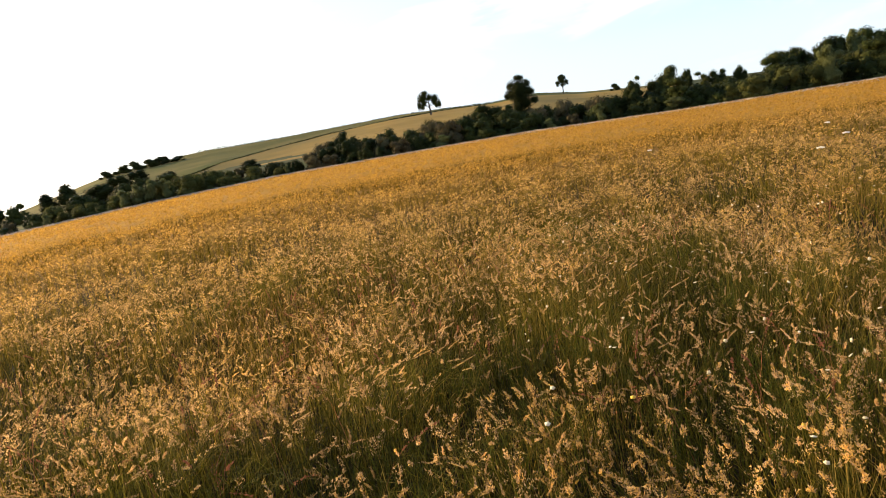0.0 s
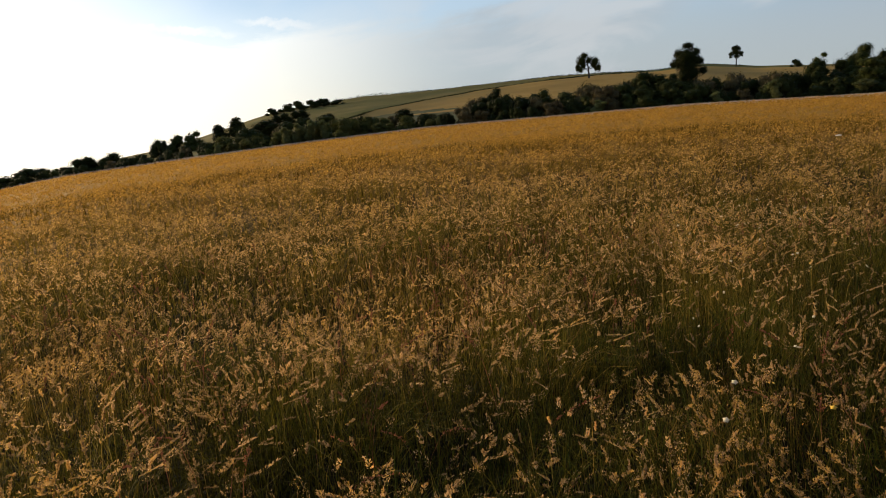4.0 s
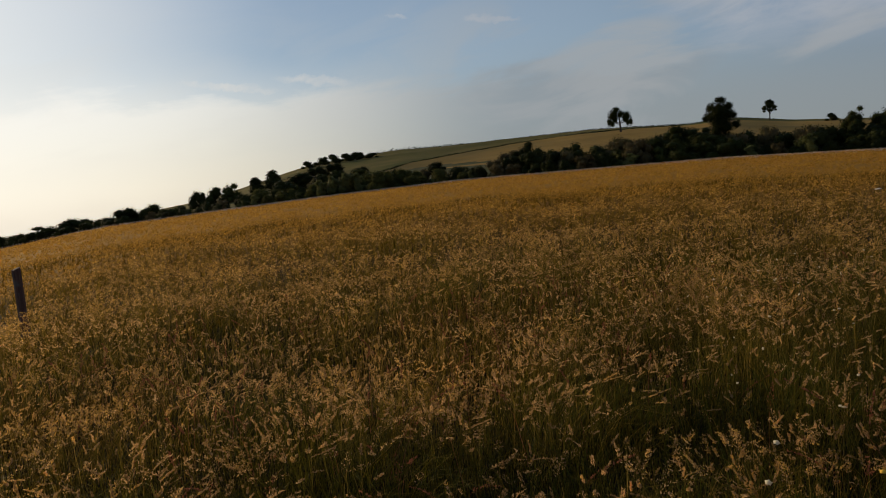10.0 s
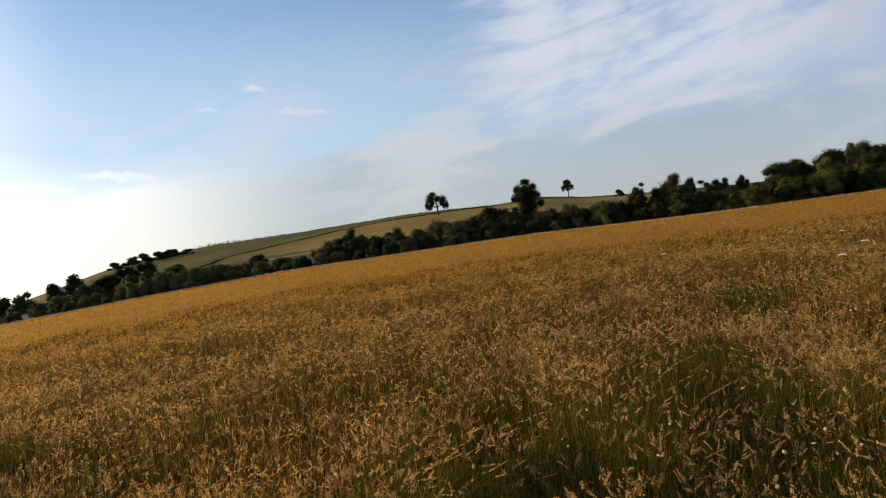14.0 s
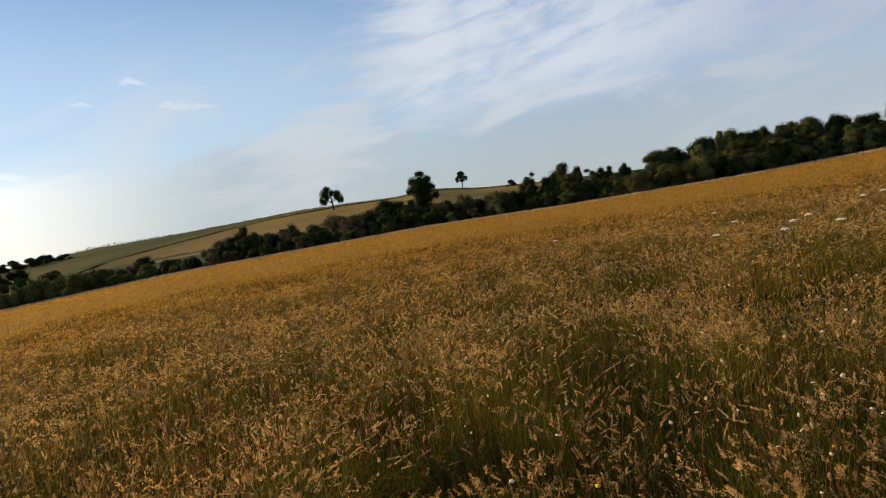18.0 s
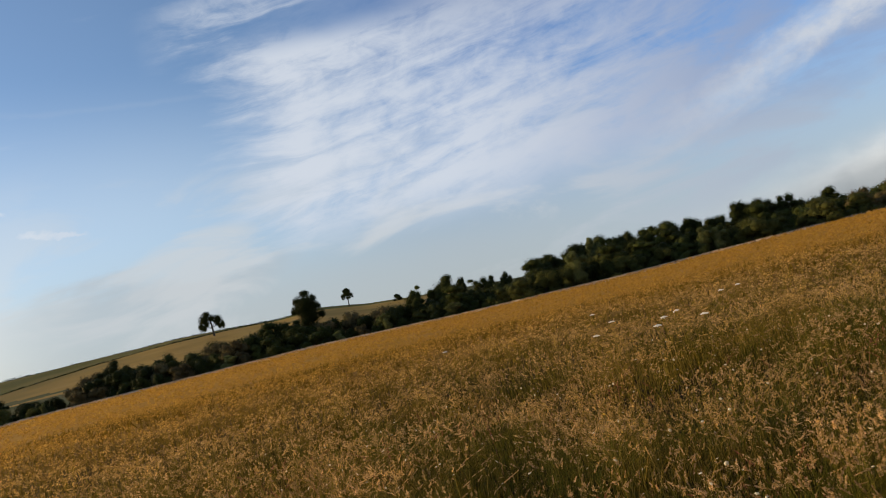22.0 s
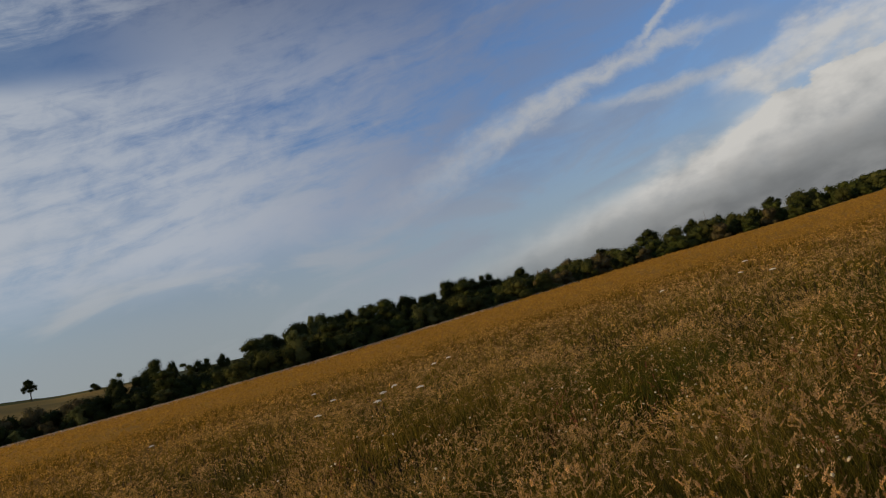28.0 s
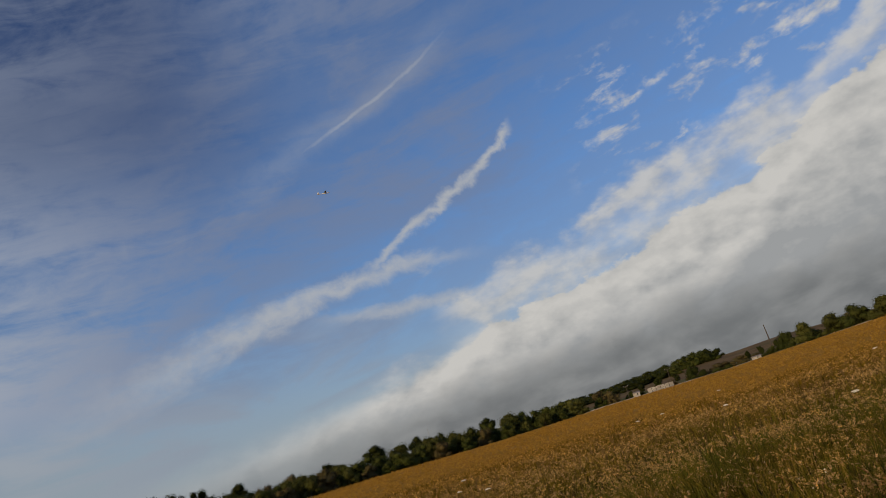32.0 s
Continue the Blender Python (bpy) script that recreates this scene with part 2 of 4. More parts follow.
    clear = g.mix(1.0, sky.outputs[0], g.mix(away, g.mix(g.step(near_sun.outputs["Value"], 0.50, 0.05), (0.93, 0.98, 1.07, 1), (0.80, 0.94, 1.23, 1)), (0.92, 1.12, 1.46, 1)), "MULTIPLY")
    clear = g.mix(g.math("MULTIPLY", g.step(near_sun.outputs["Value"], 0.05, 0.60, 0.0, 0.46), g.step(el, 24.0, 12.0, 0.12, 1.0)), clear, (4.6, 5.3, 5.9, 1))
    col = g.mix(haze, clear, g.mix(glow, g.mix(away, (3.1, 3.4, 3.65, 1), (2.95, 3.4, 3.95, 1)), g.mix(g.step(el, 10.0, 1.0), (11.8, 11.4, 10.5, 1), (12.2, 11.0, 8.6, 1))))
    col = g.mix(g.math("MULTIPLY", g.step(near_sun.outputs["Value"], 0.80, 1.0), 0.5), col, (12.0, 11.7, 10.9, 1))
    col = g.mix(soft_low, col, g.mix(glow, g.mix(away, (4.2, 4.4, 4.55, 1), (2.8, 3.2, 3.9, 1)), (8.4, 8.1, 7.5, 1)))
    high = g.math("MAXIMUM", g.math("MULTIPLY", sheet, 0.92), wisp)
    col = g.mix(veil, col, g.mix(away, (2.4, 2.95, 4.4, 1), (1.75, 2.2, 3.4, 1)))
    col = g.mix(high, col, cloud_light)
    dim = g.math("MULTIPLY_ADD", g.math("MULTIPLY", g.step(el, 19.0, 31.0), g.math("MULTIPLY", g.step(az, 6.0, 24.0), g.step(az, 56.0, 38.0, 0.0, 1.0))), -0.5, 1.0)
    col = g.mix(1.0, col, g.vec(dim, g.math("POWER", dim, 0.9), g.math("POWER", dim, 0.68)), "MULTIPLY")
    col = g.mix(trail, col, (4.6, 4.75, 4.95, 1))
    col = g.mix(bank, col, bank_colour)
    bg = g.add("ShaderNodeBackground")
    g.put(bg.inputs[0], col)
    bg.inputs[1].default_value = 0.135
    out = g.add("ShaderNodeOutputWorld")
    g.put(out.inputs[0], bg.outputs[0])


make_world()

# ---- materials ----


def material(name, build, rough=0.8, translucent=0.0, spec=0.3):
    """A material whose colour comes from build(nodes, position)."""
    m = bpy.data.materials.new(name)
    m.use_nodes = True
    g = Nodes(m.node_tree)
    pos = g.add("ShaderNodeNewGeometry").outputs["Position"]
    made = build(g, pos)
    colour, bump = made if isinstance(made, tuple) else (made, None)
    b = g.add("ShaderNodeBsdfPrincipled")
    g.put(b.inputs["Base Color"], colour)
    b.inputs["Roughness"].default_value = rough
    b.inputs["Specular IOR Level"].default_value = spec
    if bump is not None:
        n = g.add("ShaderNodeBump")
        n.inputs["Strength"].default_value = 0.6
        n.inputs["Distance"].default_value = 0.05
        g.put(n.inputs["Height"], bump)
        g.put(b.inputs["Normal"], n.outputs[0])
    shader = b.outputs[0]
    if translucent:
        t = g.add("ShaderNodeBsdfTranslucent")
        g.put(t.inputs[0], colour)
        mx = g.add("ShaderNodeMixShader")
        mx.inputs[0].default_value = translucent
        g.put(mx.inputs[1], shader), g.put(mx.inputs[2], t.outputs[0])
        shader = mx.outputs[0]
    g.put(g.add("ShaderNodeOutputMaterial").inputs[0], shader)
    return m


def rgb(*c):
    return (*c, 1.0)


def ramp(g, f, *stops):
    n = g.add("ShaderNodeValToRGB")
    e = n.color_ramp.elements
    while len(e) < len(stops):
        e.new(0.5)
    for q, (p, c) in zip(e, stops):
        q.position, q.color = p, rgb(*c)
    g.put(n.inputs[0], f)
    return n.outputs[0]


def island(g):
    return g.add("ShaderNodeNewGeometry").outputs["Random Per Island"]


def grass_mix(stops, straw, vary=0.5, patch=0.55):
    """Colours in patches over the meadow, with each blade a little different."""
    def build(g, pos):
        flat = g.add("ShaderNodeVectorMath")
        flat.operation = "MULTIPLY"
        g.put(flat.inputs[0], pos)
        flat.inputs[1].default_value = (1, 1, 0.0)
        p = flat.outputs[0]
        big = g.noise(p, patch, 3, 0.6)
        small = g.noise(p, 5.0, 2)
        r = island(g)
        f = g.math("ADD", g.math("MULTIPLY_ADD", big, 1.5, -0.45), g.math("MULTIPLY_ADD", small, 0.5, -0.25))
        f = g.math("ADD", f, g.math("MULTIPLY_ADD", r, 0.4, -0.2), clamp=True)
        col = ramp(g, f, *stops)
        # further off, drier and more golden
        d = g.add("ShaderNodeVectorMath")
        d.operation = "LENGTH"
        g.put(d.inputs[0], p)
        sep = g.add("ShaderNodeSeparateXYZ")
        g.put(sep.inputs[0], p)
        lush = g.math("MINIMUM", g.math("MAXIMUM", g.math("MULTIPLY", sep.outputs[0], 0.8), 0.0), 10.0)
        dry = g.math("ADD", g.math("SUBTRACT", d.outputs["Value"], lush), g.math("MULTIPLY_ADD", big, 6.0, -3.0))
        col = g.mix(g.math("MULTIPLY", g.step(dry, 1.0, 30.0), 0.95), col, rgb(*straw))
        even = g.math("MULTIPLY_ADD", g.step(dry, 12.0, 50.0), -0.85 * vary, vary)
        # each plant has its own tone, each blade or spikelet a little of its own besides
        tuft = g.noise(p, 13.0, 1, 0.5)
        own = g.math("ADD", g.math("MULTIPLY_ADD", tuft, 1.5, -0.75), g.math("MULTIPLY_ADD", r, 0.5, -0.25))
        bright = g.math("MAXIMUM", g.math("MULTIPLY_ADD", own, even, 1.0), 0.25)
        # stands of one kind of grass, paler or browner than the next
        stand = g.noise(p, 1.5, 3, 0.6, 0.6)
        bright = g.math("MULTIPLY", bright, g.step(stand, 0.36, 0.62, 0.68, 1.22))
        return g.mix(1.0, col, g.vec(bright, bright, bright), "MULTIPLY")
    return build


M_HEAD = material("seed_heads", grass_mix(((0.0, (0.42, 0.255, 0.062)), (0.28, (0.53, 0.345, 0.165)), (0.5, (0.48, 0.285, 0.050)), (0.7, (0.50, 0.315, 0.125)), (1.0, (0.42, 0.258, 0.062))), (0.42, 0.230, 0.034), 1.5), 0.7, 0.56, 0.06)
M_STEM = material("grass_stems", grass_mix(((0.0, (0.15, 0.130, 0.018)), (0.4, (0.25, 0.175, 0.034)), (0.7, (0.33, 0.200, 0.045)), (1.0, (0.16, 0.132, 0.018))), (0.27, 0.155, 0.020), 1.2), 0.7, 0.42, 0.06)
M_LEAF = material("grass_leaves", grass_mix(((0.0, (0.046, 0.048, 0.004)), (0.3, (0.092, 0.080, 0.008)), (0.55, (0.19, 0.126, 0.017)), (0.8, (0.27, 0.172, 0.038)), (1.0, (0.050, 0.052, 0.004))), (0.17, 0.100, 0.011), 1.5), 0.7, 0.34, 0.06)
M_LUSH = material("lush_leaves", grass_mix(((0.0, (0.048, 0.060, 0.005)), (0.5, (0.085, 0.090, 0.009)), (1.0, (0.145, 0.125, 0.014))), (0.20, 0.135, 0.015), 1.2), 0.65, 0.40, 0.1)


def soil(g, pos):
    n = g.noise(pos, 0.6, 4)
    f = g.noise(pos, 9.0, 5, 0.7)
    # near floor almost black: shade between the stems is deepened in the soil colour
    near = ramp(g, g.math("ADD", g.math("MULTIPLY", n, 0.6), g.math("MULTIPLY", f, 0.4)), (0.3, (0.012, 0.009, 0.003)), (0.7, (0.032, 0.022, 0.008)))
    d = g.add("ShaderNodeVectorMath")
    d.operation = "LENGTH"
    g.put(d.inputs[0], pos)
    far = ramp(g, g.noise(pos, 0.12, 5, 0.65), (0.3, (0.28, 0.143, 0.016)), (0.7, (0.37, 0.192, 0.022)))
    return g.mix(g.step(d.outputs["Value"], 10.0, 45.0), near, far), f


def field_colour(a, b, scale, c=None):
    def build(g, pos):
        col = g.mix(g.step(g.noise(pos, scale, 5, 0.6), 0.35, 0.65), rgb(*a), rgb(*b))
        if c:
            col = g.mix(g.step(g.noise(pos, scale * 0.35, 3), 0.5, 0.68), col, rgb(*c))
        return col, g.noise(pos, 1.5, 4, 0.7)
    return build


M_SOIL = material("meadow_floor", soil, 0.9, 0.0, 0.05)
M_TRACK = material("dry_margin", field_colour((0.58, 0.48, 0.37), (0.50, 0.40, 0.29), 0.3), 0.9, 0.0, 0.04)
M_STUBBLE = material("hill_stubble", field_colour((0.36, 0.225, 0.056), (0.28, 0.175, 0.045), 0.02, (0.16, 0.120, 0.034)), 0.9, 0.0, 0.04)
M_PASTURE = material("hill_pasture", field_colour((0.105, 0.094, 0.022), (0.155, 0.125, 0.033), 0.03, (0.080, 0.088, 0.017)), 0.9, 0.0, 0.04)
M_SCRUB = material("rough_ground", field_colour((0.07, 0.075, 0.025), (0.11, 0.10, 0.04), 0.05), 0.9, 0.0, 0.04)
M_PLOUGH = material("bare_field", field_colour((0.115, 0.075, 0.038), (0.15, 0.100, 0.045), 0.035, (0.085, 0.075, 0.03)), 0.9, 0.0, 0.04)


def leaf_colour(a, b, c):
    def build(g, pos):
        r = island(g)
        o = g.add("ShaderNodeObjectInfo").outputs["Random"]
        col = g.mix(r, rgb(*a), rgb(*b))
        col = g.mix(g.math("MULTIPLY", g.step(g.noise(pos, 0.35, 3), 0.4, 0.7), 0.6), col, rgb(*c))
        k = g.math("MULTIPLY_ADD", o, 0.5, 0.75)
        return g.mix(1.0, col, g.vec(k, k, k), "MULTIPLY")
    return build


M_OAK = material("dark_leaves", leaf_colour((0.017, 0.023, 0.005), (0.027, 0.033, 0.007), (0.037, 0.040, 0.009)), 0.7, 0.1, 0.05)
M_ASH = material("mid_leaves", leaf_colour((0.030, 0.040, 0.008), (0.048, 0.056, 0.012), (0.062, 0.062, 0.016)), 0.7, 0.15, 0.05)
M_WILLOW = material("pale_leaves", leaf_colour((0.095, 0.110, 0.034), (0.145, 0.155, 0.056), (0.115, 0.120, 0.040)), 0.7, 0.4, 0.05)
M_OLIVE = material("olive_leaves", leaf_colour((0.055, 0.062, 0.015), (0.088, 0.086, 0.023), (0.075, 0.080, 0.020)), 0.7, 0.38, 0.05)
M_RUST = material("brownish_leaves", leaf_colour((0.07, 0.06, 0.025), (0.12, 0.085, 0.035), (0.09, 0.08, 0.03)), 0.7, 0.2, 0.05)


def bark(g, pos):
    n = g.noise(pos, 3.0, 5, 0.7)
    return ramp(g, n, (0.3, (0.028, 0.023, 0.017)), (0.7, (0.075, 0.062, 0.045))), n


M_BARK = material("bark", bark, 0.9)


def old_wood(g, pos):
    sep = g.add("ShaderNodeSeparateXYZ")
    g.put(sep.inputs[0], pos)
    grain = g.noise(g.vec(g.math("MULTIPLY", sep.outputs[0], 60.0), g.math("MULTIPLY", sep.outputs[1], 60.0), g.math("MULTIPLY", sep.outputs[2], 3.0)), 1.0, 5, 0.65)
    stain = g.noise(pos, 7.0, 3)
    col = ramp(g, grain, (0.3, (0.055, 0.026, 0.018)), (0.7, (0.14, 0.075, 0.050)))
    return g.mix(g.step(stain, 0.5, 0.7), col, rgb(0.10, 0.085, 0.07)), grain


M_POST = material("weathered_post", old_wood, 0.85)


def plain(a, b, scale):
    return lambda g, pos: g.mix(g.step(g.noise(pos, scale, 4), 0.35, 0.65), rgb(*a), rgb(*b))


M_WHITE = material("white_plaster", plain((0.42, 0.38, 0.34), (0.30, 0.27, 0.24), 0.4), 0.8)
M_ROOF = material("slate", plain((0.16, 0.14, 0.13), (0.24, 0.20, 0.18), 0.8), 0.7)
M_GLASS = material("dark_glass", plain((0.03, 0.035, 0.04), (0.05, 0.05, 0.05), 1.0), 0.15, spec=0.6)
M_POLE = material("tarred_pole", plain((0.05, 0.04, 0.035), (0.08, 0.065, 0.05), 1.0), 0.85)
M_STEEL = material("dull_steel", plain((0.30, 0.31, 0.32), (0.22, 0.22, 0.23), 1.0), 0.5)
M_PETAL = material("cream_petals", plain((0.84, 0.77, 0.56), (0.76, 0.66, 0.42), 40.0), 0.7, 0.45, 0.1)
M_SORREL = material("sorrel_seeds", plain((0.30, 0.115, 0.050), (0.21, 0.085, 0.040), 20.0), 0.7, 0.35, 0.06)
M_UMBEL = material("white_umbels", plain((0.92, 0.90, 0.82), (0.84, 0.80, 0.68), 40.0), 0.7, 0.5, 0.1)
M_YELLOW = material("yellow_florets", plain((0.75, 0.48, 0.05), (0.62, 0.36, 0.04), 40.0), 0.7, 0.2)
M_FOAM = material("white_foam", plain((0.80, 0.80, 0.80), (0.70, 0.70, 0.72), 2.0), 0.5)
M_DARKFOIL = material("dark_film", plain((0.03, 0.03, 0.05), (0.05, 0.05, 0.07), 2.0), 0.4)

# ---- the ground: one sheet, a gently tilted meadow with rising land beyond ----
EDGE_AZ = (-180, -110, -62, -57, -48, -40, -30, -20, 0, 12, 25, 38, 52, 62, 70, 80, 90, 100, 140, 180)
EDGE_EL = (-0.5, -1.4, -2.5, -2.15, -1.1, -0.75, -0.35, -0.1, -0.25, -0.7, -0.93, -0.82, -0.65, -0.7, -0.45, -0.33, 0.1, 0.3, -0.2, -0.5)
EDGE_R = (220, 240, 260, 255, 240, 230, 220, 212, 195, 190, 195, 215, 245, 265, 280, 290, 270, 240, 220, 220)
SKY_AZ = (-180, -110, -62, -57, -53, -48, -41, -38, -34, -32, -28, -25, -18, -10, -7, -2, 1, 5, 10, 20, 40, 60, 70, 74, 78, 81, 84, 90, 100, 140, 180)
SKY_EL = (0.3, -0.5, -2.2, -1.75, -1.2, -0.6, 0.2, 0.9, 1.9, 2.35, 2.65, 2.9, 2.9, 3.05, 2.95, 2.7, 2.8, 2.15, 1.7, 1.0, 0.5, 0.3, 0.35, 0.6, 0.7, 0.75, 0.9, 0.8, 0.8, 0.5, 0.3)


def edge_r(az):
    return np.interp(az, EDGE_AZ, EDGE_R)


def sky_r(az):
    return np.interp(az, (-180, -60, -40, 20, 60, 75, 180), (700, 520, 500, 480, 520, 620, 700))


def height(az, r):
    """The ground's height at a bearing in degrees and a distance."""
    az, r = np.asarray(az, float), np.asarray(r, float)
    re, rs = edge_r(az), sky_r(az)
    ee, es = np.interp(az, EDGE_AZ, EDGE_EL), np.interp(az, SKY_AZ, SKY_EL)
    ze = EYE[2] + re * np.tan(np.radians(ee))
    meadow = ze * np.clip((r - 6) / (re - 6), 0, 1)
    s = np.clip((r - re - 6) / (rs - re - 6), 0, 1)
    e = ee + (es - ee) * (s * s * (3 - 2 * s) * 0.5 + s * 0.5)
    hill = EYE[2] + r * np.tan(np.radians(e)) * 1.0
    zs = EYE[2] + rs * np.tan(np.radians(es))
    behind = np.minimum(zs - (r - rs) * 0.02, EYE[2] + r * np.tan(np.radians(es - 0.25)))
    return np.where(r <= re + 6, np.where(r <= re, meadow, ze), np.where(r <= rs, hill, behind))


def spot(az, r, dz=0.0):
    return Vector((r * math.sin(radians(az)), r * math.cos(radians(az)), float(height(az, r)) + dz))


def mesh_from(name, verts, faces, mats, index=None):
    """A mesh from arrays: faces has three or four corners a row."""
    me = bpy.data.meshes.new(name)
    verts, faces = np.asarray(verts, np.float32), np.asarray(faces, np.int32)
    n, k = faces.shape
    me.vertices.add(len(verts)), me.loops.add(n * k), me.polygons.add(n)
    me.vertices.foreach_set("co", verts.ravel())
    me.loops.foreach_set("vertex_index", faces.ravel())
    me.polygons.foreach_set("loop_start", np.arange(0, n * k, k, dtype=np.int32))
    for m in mats:
        me.materials.append(m)
    if index is not None:
        me.polygons.foreach_set("material_index", np.asarray(index, np.int32))
    me.update(calc_edges=True)
    return me


def make_ground():
    az = np.concatenate([np.arange(-180, -70, 5), np.arange(-70, -46, 1.0), np.arange(-46, 14, 0.4), np.arange(14, 110, 1.0), np.arange(110, 180, 5)])
    rr = np.concatenate([[0.4], np.arange(1, 12, 1.0), np.geomspace(12, 180, 24), np.arange(184, 300, 4.0), np.arange(304, 560, 4.0), np.arange(560, 720, 10.0), np.geomspace(740, 4600, 12)])
    A, R = np.meshgrid(az, rr, indexing="ij")
    Z = height(A, R)
    n = np.array([noise.noise((a * 0.15, r * 0.05, 0)) for a, r in zip(A.ravel(), R.ravel())]).reshape(A.shape)
    Z = Z + n * np.clip((R - 20) / 300, 0, 1) * 0.6
    v = np.stack([R * np.sin(np.radians(A)), R * np.cos(np.radians(A)), Z], -1).reshape(-1, 3)
    na, nr = A.shape
    i, j = np.meshgrid(np.arange(na), np.arange(nr - 1), indexing="ij")
    i2 = (i + 1) % na
    f = np.stack([i * nr + j, i * nr + j + 1, i2 * nr + j + 1, i2 * nr + j], -1).reshape(-1, 4)
    ac, rc = (A[:, :-1] + 0.2).ravel(), ((R[:, :-1] + R[:, 1:]) / 2).ravel()
    re, rs = edge_r(ac), sky_r(ac)
    s = (rc - re) / (rs - re)
    w = np.interp(ac, (-70, -40, -20, 0, 20), (0.0, 0.15, -0.05, 0.1, 0.0)) + n[:, :-1].ravel() * 0.12
    idx = np.zeros(len(rc), int)
    idx[(rc > re - 5) & (rc <= re)] = 1
    idx[rc > re] = 4
    hill = (rc > re) & (ac < 12)
    idx[hill & (s + w > 0.42)] = 2
    idx[hill & (ac < -30) & (s > 0.3)] = 3
    brow = np.interp(ac, (-31, -24, -16, -6, 4), (0.35, 0.62, 0.82, 0.93, 0.93))
    idx[hill & (ac > -31) & (s > brow)] = 3
    idx[(rc > re) & (ac > 68) & (s + w > 0.3)] = 5
    # a disc closes the middle
    base = len(v)
    v = np.vstack([v, [[0, 0, 0]]])
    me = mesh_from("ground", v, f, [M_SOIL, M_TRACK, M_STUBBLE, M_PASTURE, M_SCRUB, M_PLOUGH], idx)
    bm = bmesh.new()
    bm.from_mesh(me)
    bm.verts.ensure_lookup_table()
    for k in range(na):
        bm.faces.new((bm.verts[base], bm.verts[k * nr], bm.verts[((k + 1) % na) * nr]))
    bmesh.ops.recalc_face_normals(bm, faces=bm.faces)
    for q in bm.faces:
        q.smooth = True
    bm.to_mesh(me)
    bm.free()
    tagged(new("ground", me), "dry summer meadow ground rising to tan hill fields", "ground", kind="structure")


make_ground()


def thing(name, label, category, group="", kind=""):
    ob = new(name)
    ob.empty_display_size = 0.5
    return tagged(ob, label, category, group, kind)


def part(name, data, parent, mat=None, label=""):
    """Links a mesh or bmesh as one part under its thing."""
    if isinstance(data, bmesh.types.BMesh):
        me = bpy.data.meshes.new(name)
        data.to_mesh(me)
        data.free()
        data = me
    if mat:
        data.materials.append(mat)
    ob = new(name, data)
    ob.parent = parent
    return tagged(ob, label)


# ---- trees and bushes ----


def tube(bm, points, radii, sides=6):
    """A tapered tube through points."""
    rings = []
    for k, (p, r) in enumerate(zip(points, radii)):
        p = Vector(p)
        d = (Vector(points[min(k + 1, len(points) - 1)]) - Vector(points[max(k - 1, 0)])).normalized()
        q = d.to_track_quat("Z", "Y").to_matrix()
        rings.append([bm.verts.new(p + q @ Vector((math.cos(a) * r, math.sin(a) * r, 0))) for a in [2 * math.pi * i / sides for i in range(sides)]])
    for a, b in zip(rings, rings[1:]):
        for i in range(sides):
            bm.faces.new((a[i], a[(i + 1) % sides], b[(i + 1) % sides], b[i]))
    bm.faces.new(rings[0][::-1]), bm.faces.new(rings[-1])


def icosahedron():
    bm = bmesh.new()
    bmesh.ops.create_icosphere(bm, subdivisions=1, radius=1.0)
    v, f = np.array([q.co[:] for q in bm.verts]), np.array([[c.index for c in q.verts] for q in bm.faces])
    bm.free()
    return v, f


ICO_V, ICO_F = icosahedron()


def crown_mesh(name, blobs, cards, size, rng, droop=0.0):
    """Leaf clumps scattered through and over rounded masses; each clump is a small bent pair of leaves."""
    w = np.array([b[3] * b[4] * b[5] for b in blobs]) ** (2 / 3)
    pick = rng.choice(len(blobs), cards, p=w / w.sum())
    B = np.array(blobs)[pick]
    d = rng.normal(size=(cards, 3))
    d /= np.linalg.norm(d, axis=1)[:, None]
    rad = np.clip(rng.uniform(0.36, 1.0, cards) ** 0.5 * (1 + 0.05 * rng.normal(size=cards)), 0.3, 1.04)
    c = B[:, :3] + d * B[:, 3:6] * rad[:, None]
    nrm = d + rng.normal(size=(cards, 3)) * 0.30
    nrm /= np.linalg.norm(nrm, axis=1)[:, None]
    t = np.cross(nrm, rng.normal(size=(cards, 3)))
    if droop:
        t = t * (1 - droop) + np.array([0, 0, -droop])
    t /= np.linalg.norm(t, axis=1)[:, None]
    b = np.cross(nrm, t)
    # small leaves at the rim, broader sprays within
    s = (size * rng.uniform(0.6, 1.3, cards) * np.interp(rad, (0.7, 0.86, 1.0), (1.3, 1.0, 0.42)))[:, None]
    lng = 1.0 + droop
    v = np.stack([c - t * s * lng * 0.6 - b * s * 0.65, c + b * s * 0.85, c + t * s * lng * 0.7], 1)
    v[..., 2] = np.maximum(v[..., 2], 0.02)
    verts, faces = [v.reshape(-1, 3)], [np.arange(cards * 3).reshape(-1, 3)]
    # a closed heart of twigs and inner leaves in each mass
    base = cards * 3
    for q in blobs:
        k = ICO_V * rng.uniform(0.50, 0.72, (len(ICO_V), 1)) * np.array(q[3:6]) + np.array(q[:3])
        k[:, 2] = np.maximum(k[:, 2], 0.02)
        verts.append(k), faces.append(ICO_F + base)
        base += len(k)
    return mesh_from(name, np.concatenate(verts), np.concatenate(faces), [])


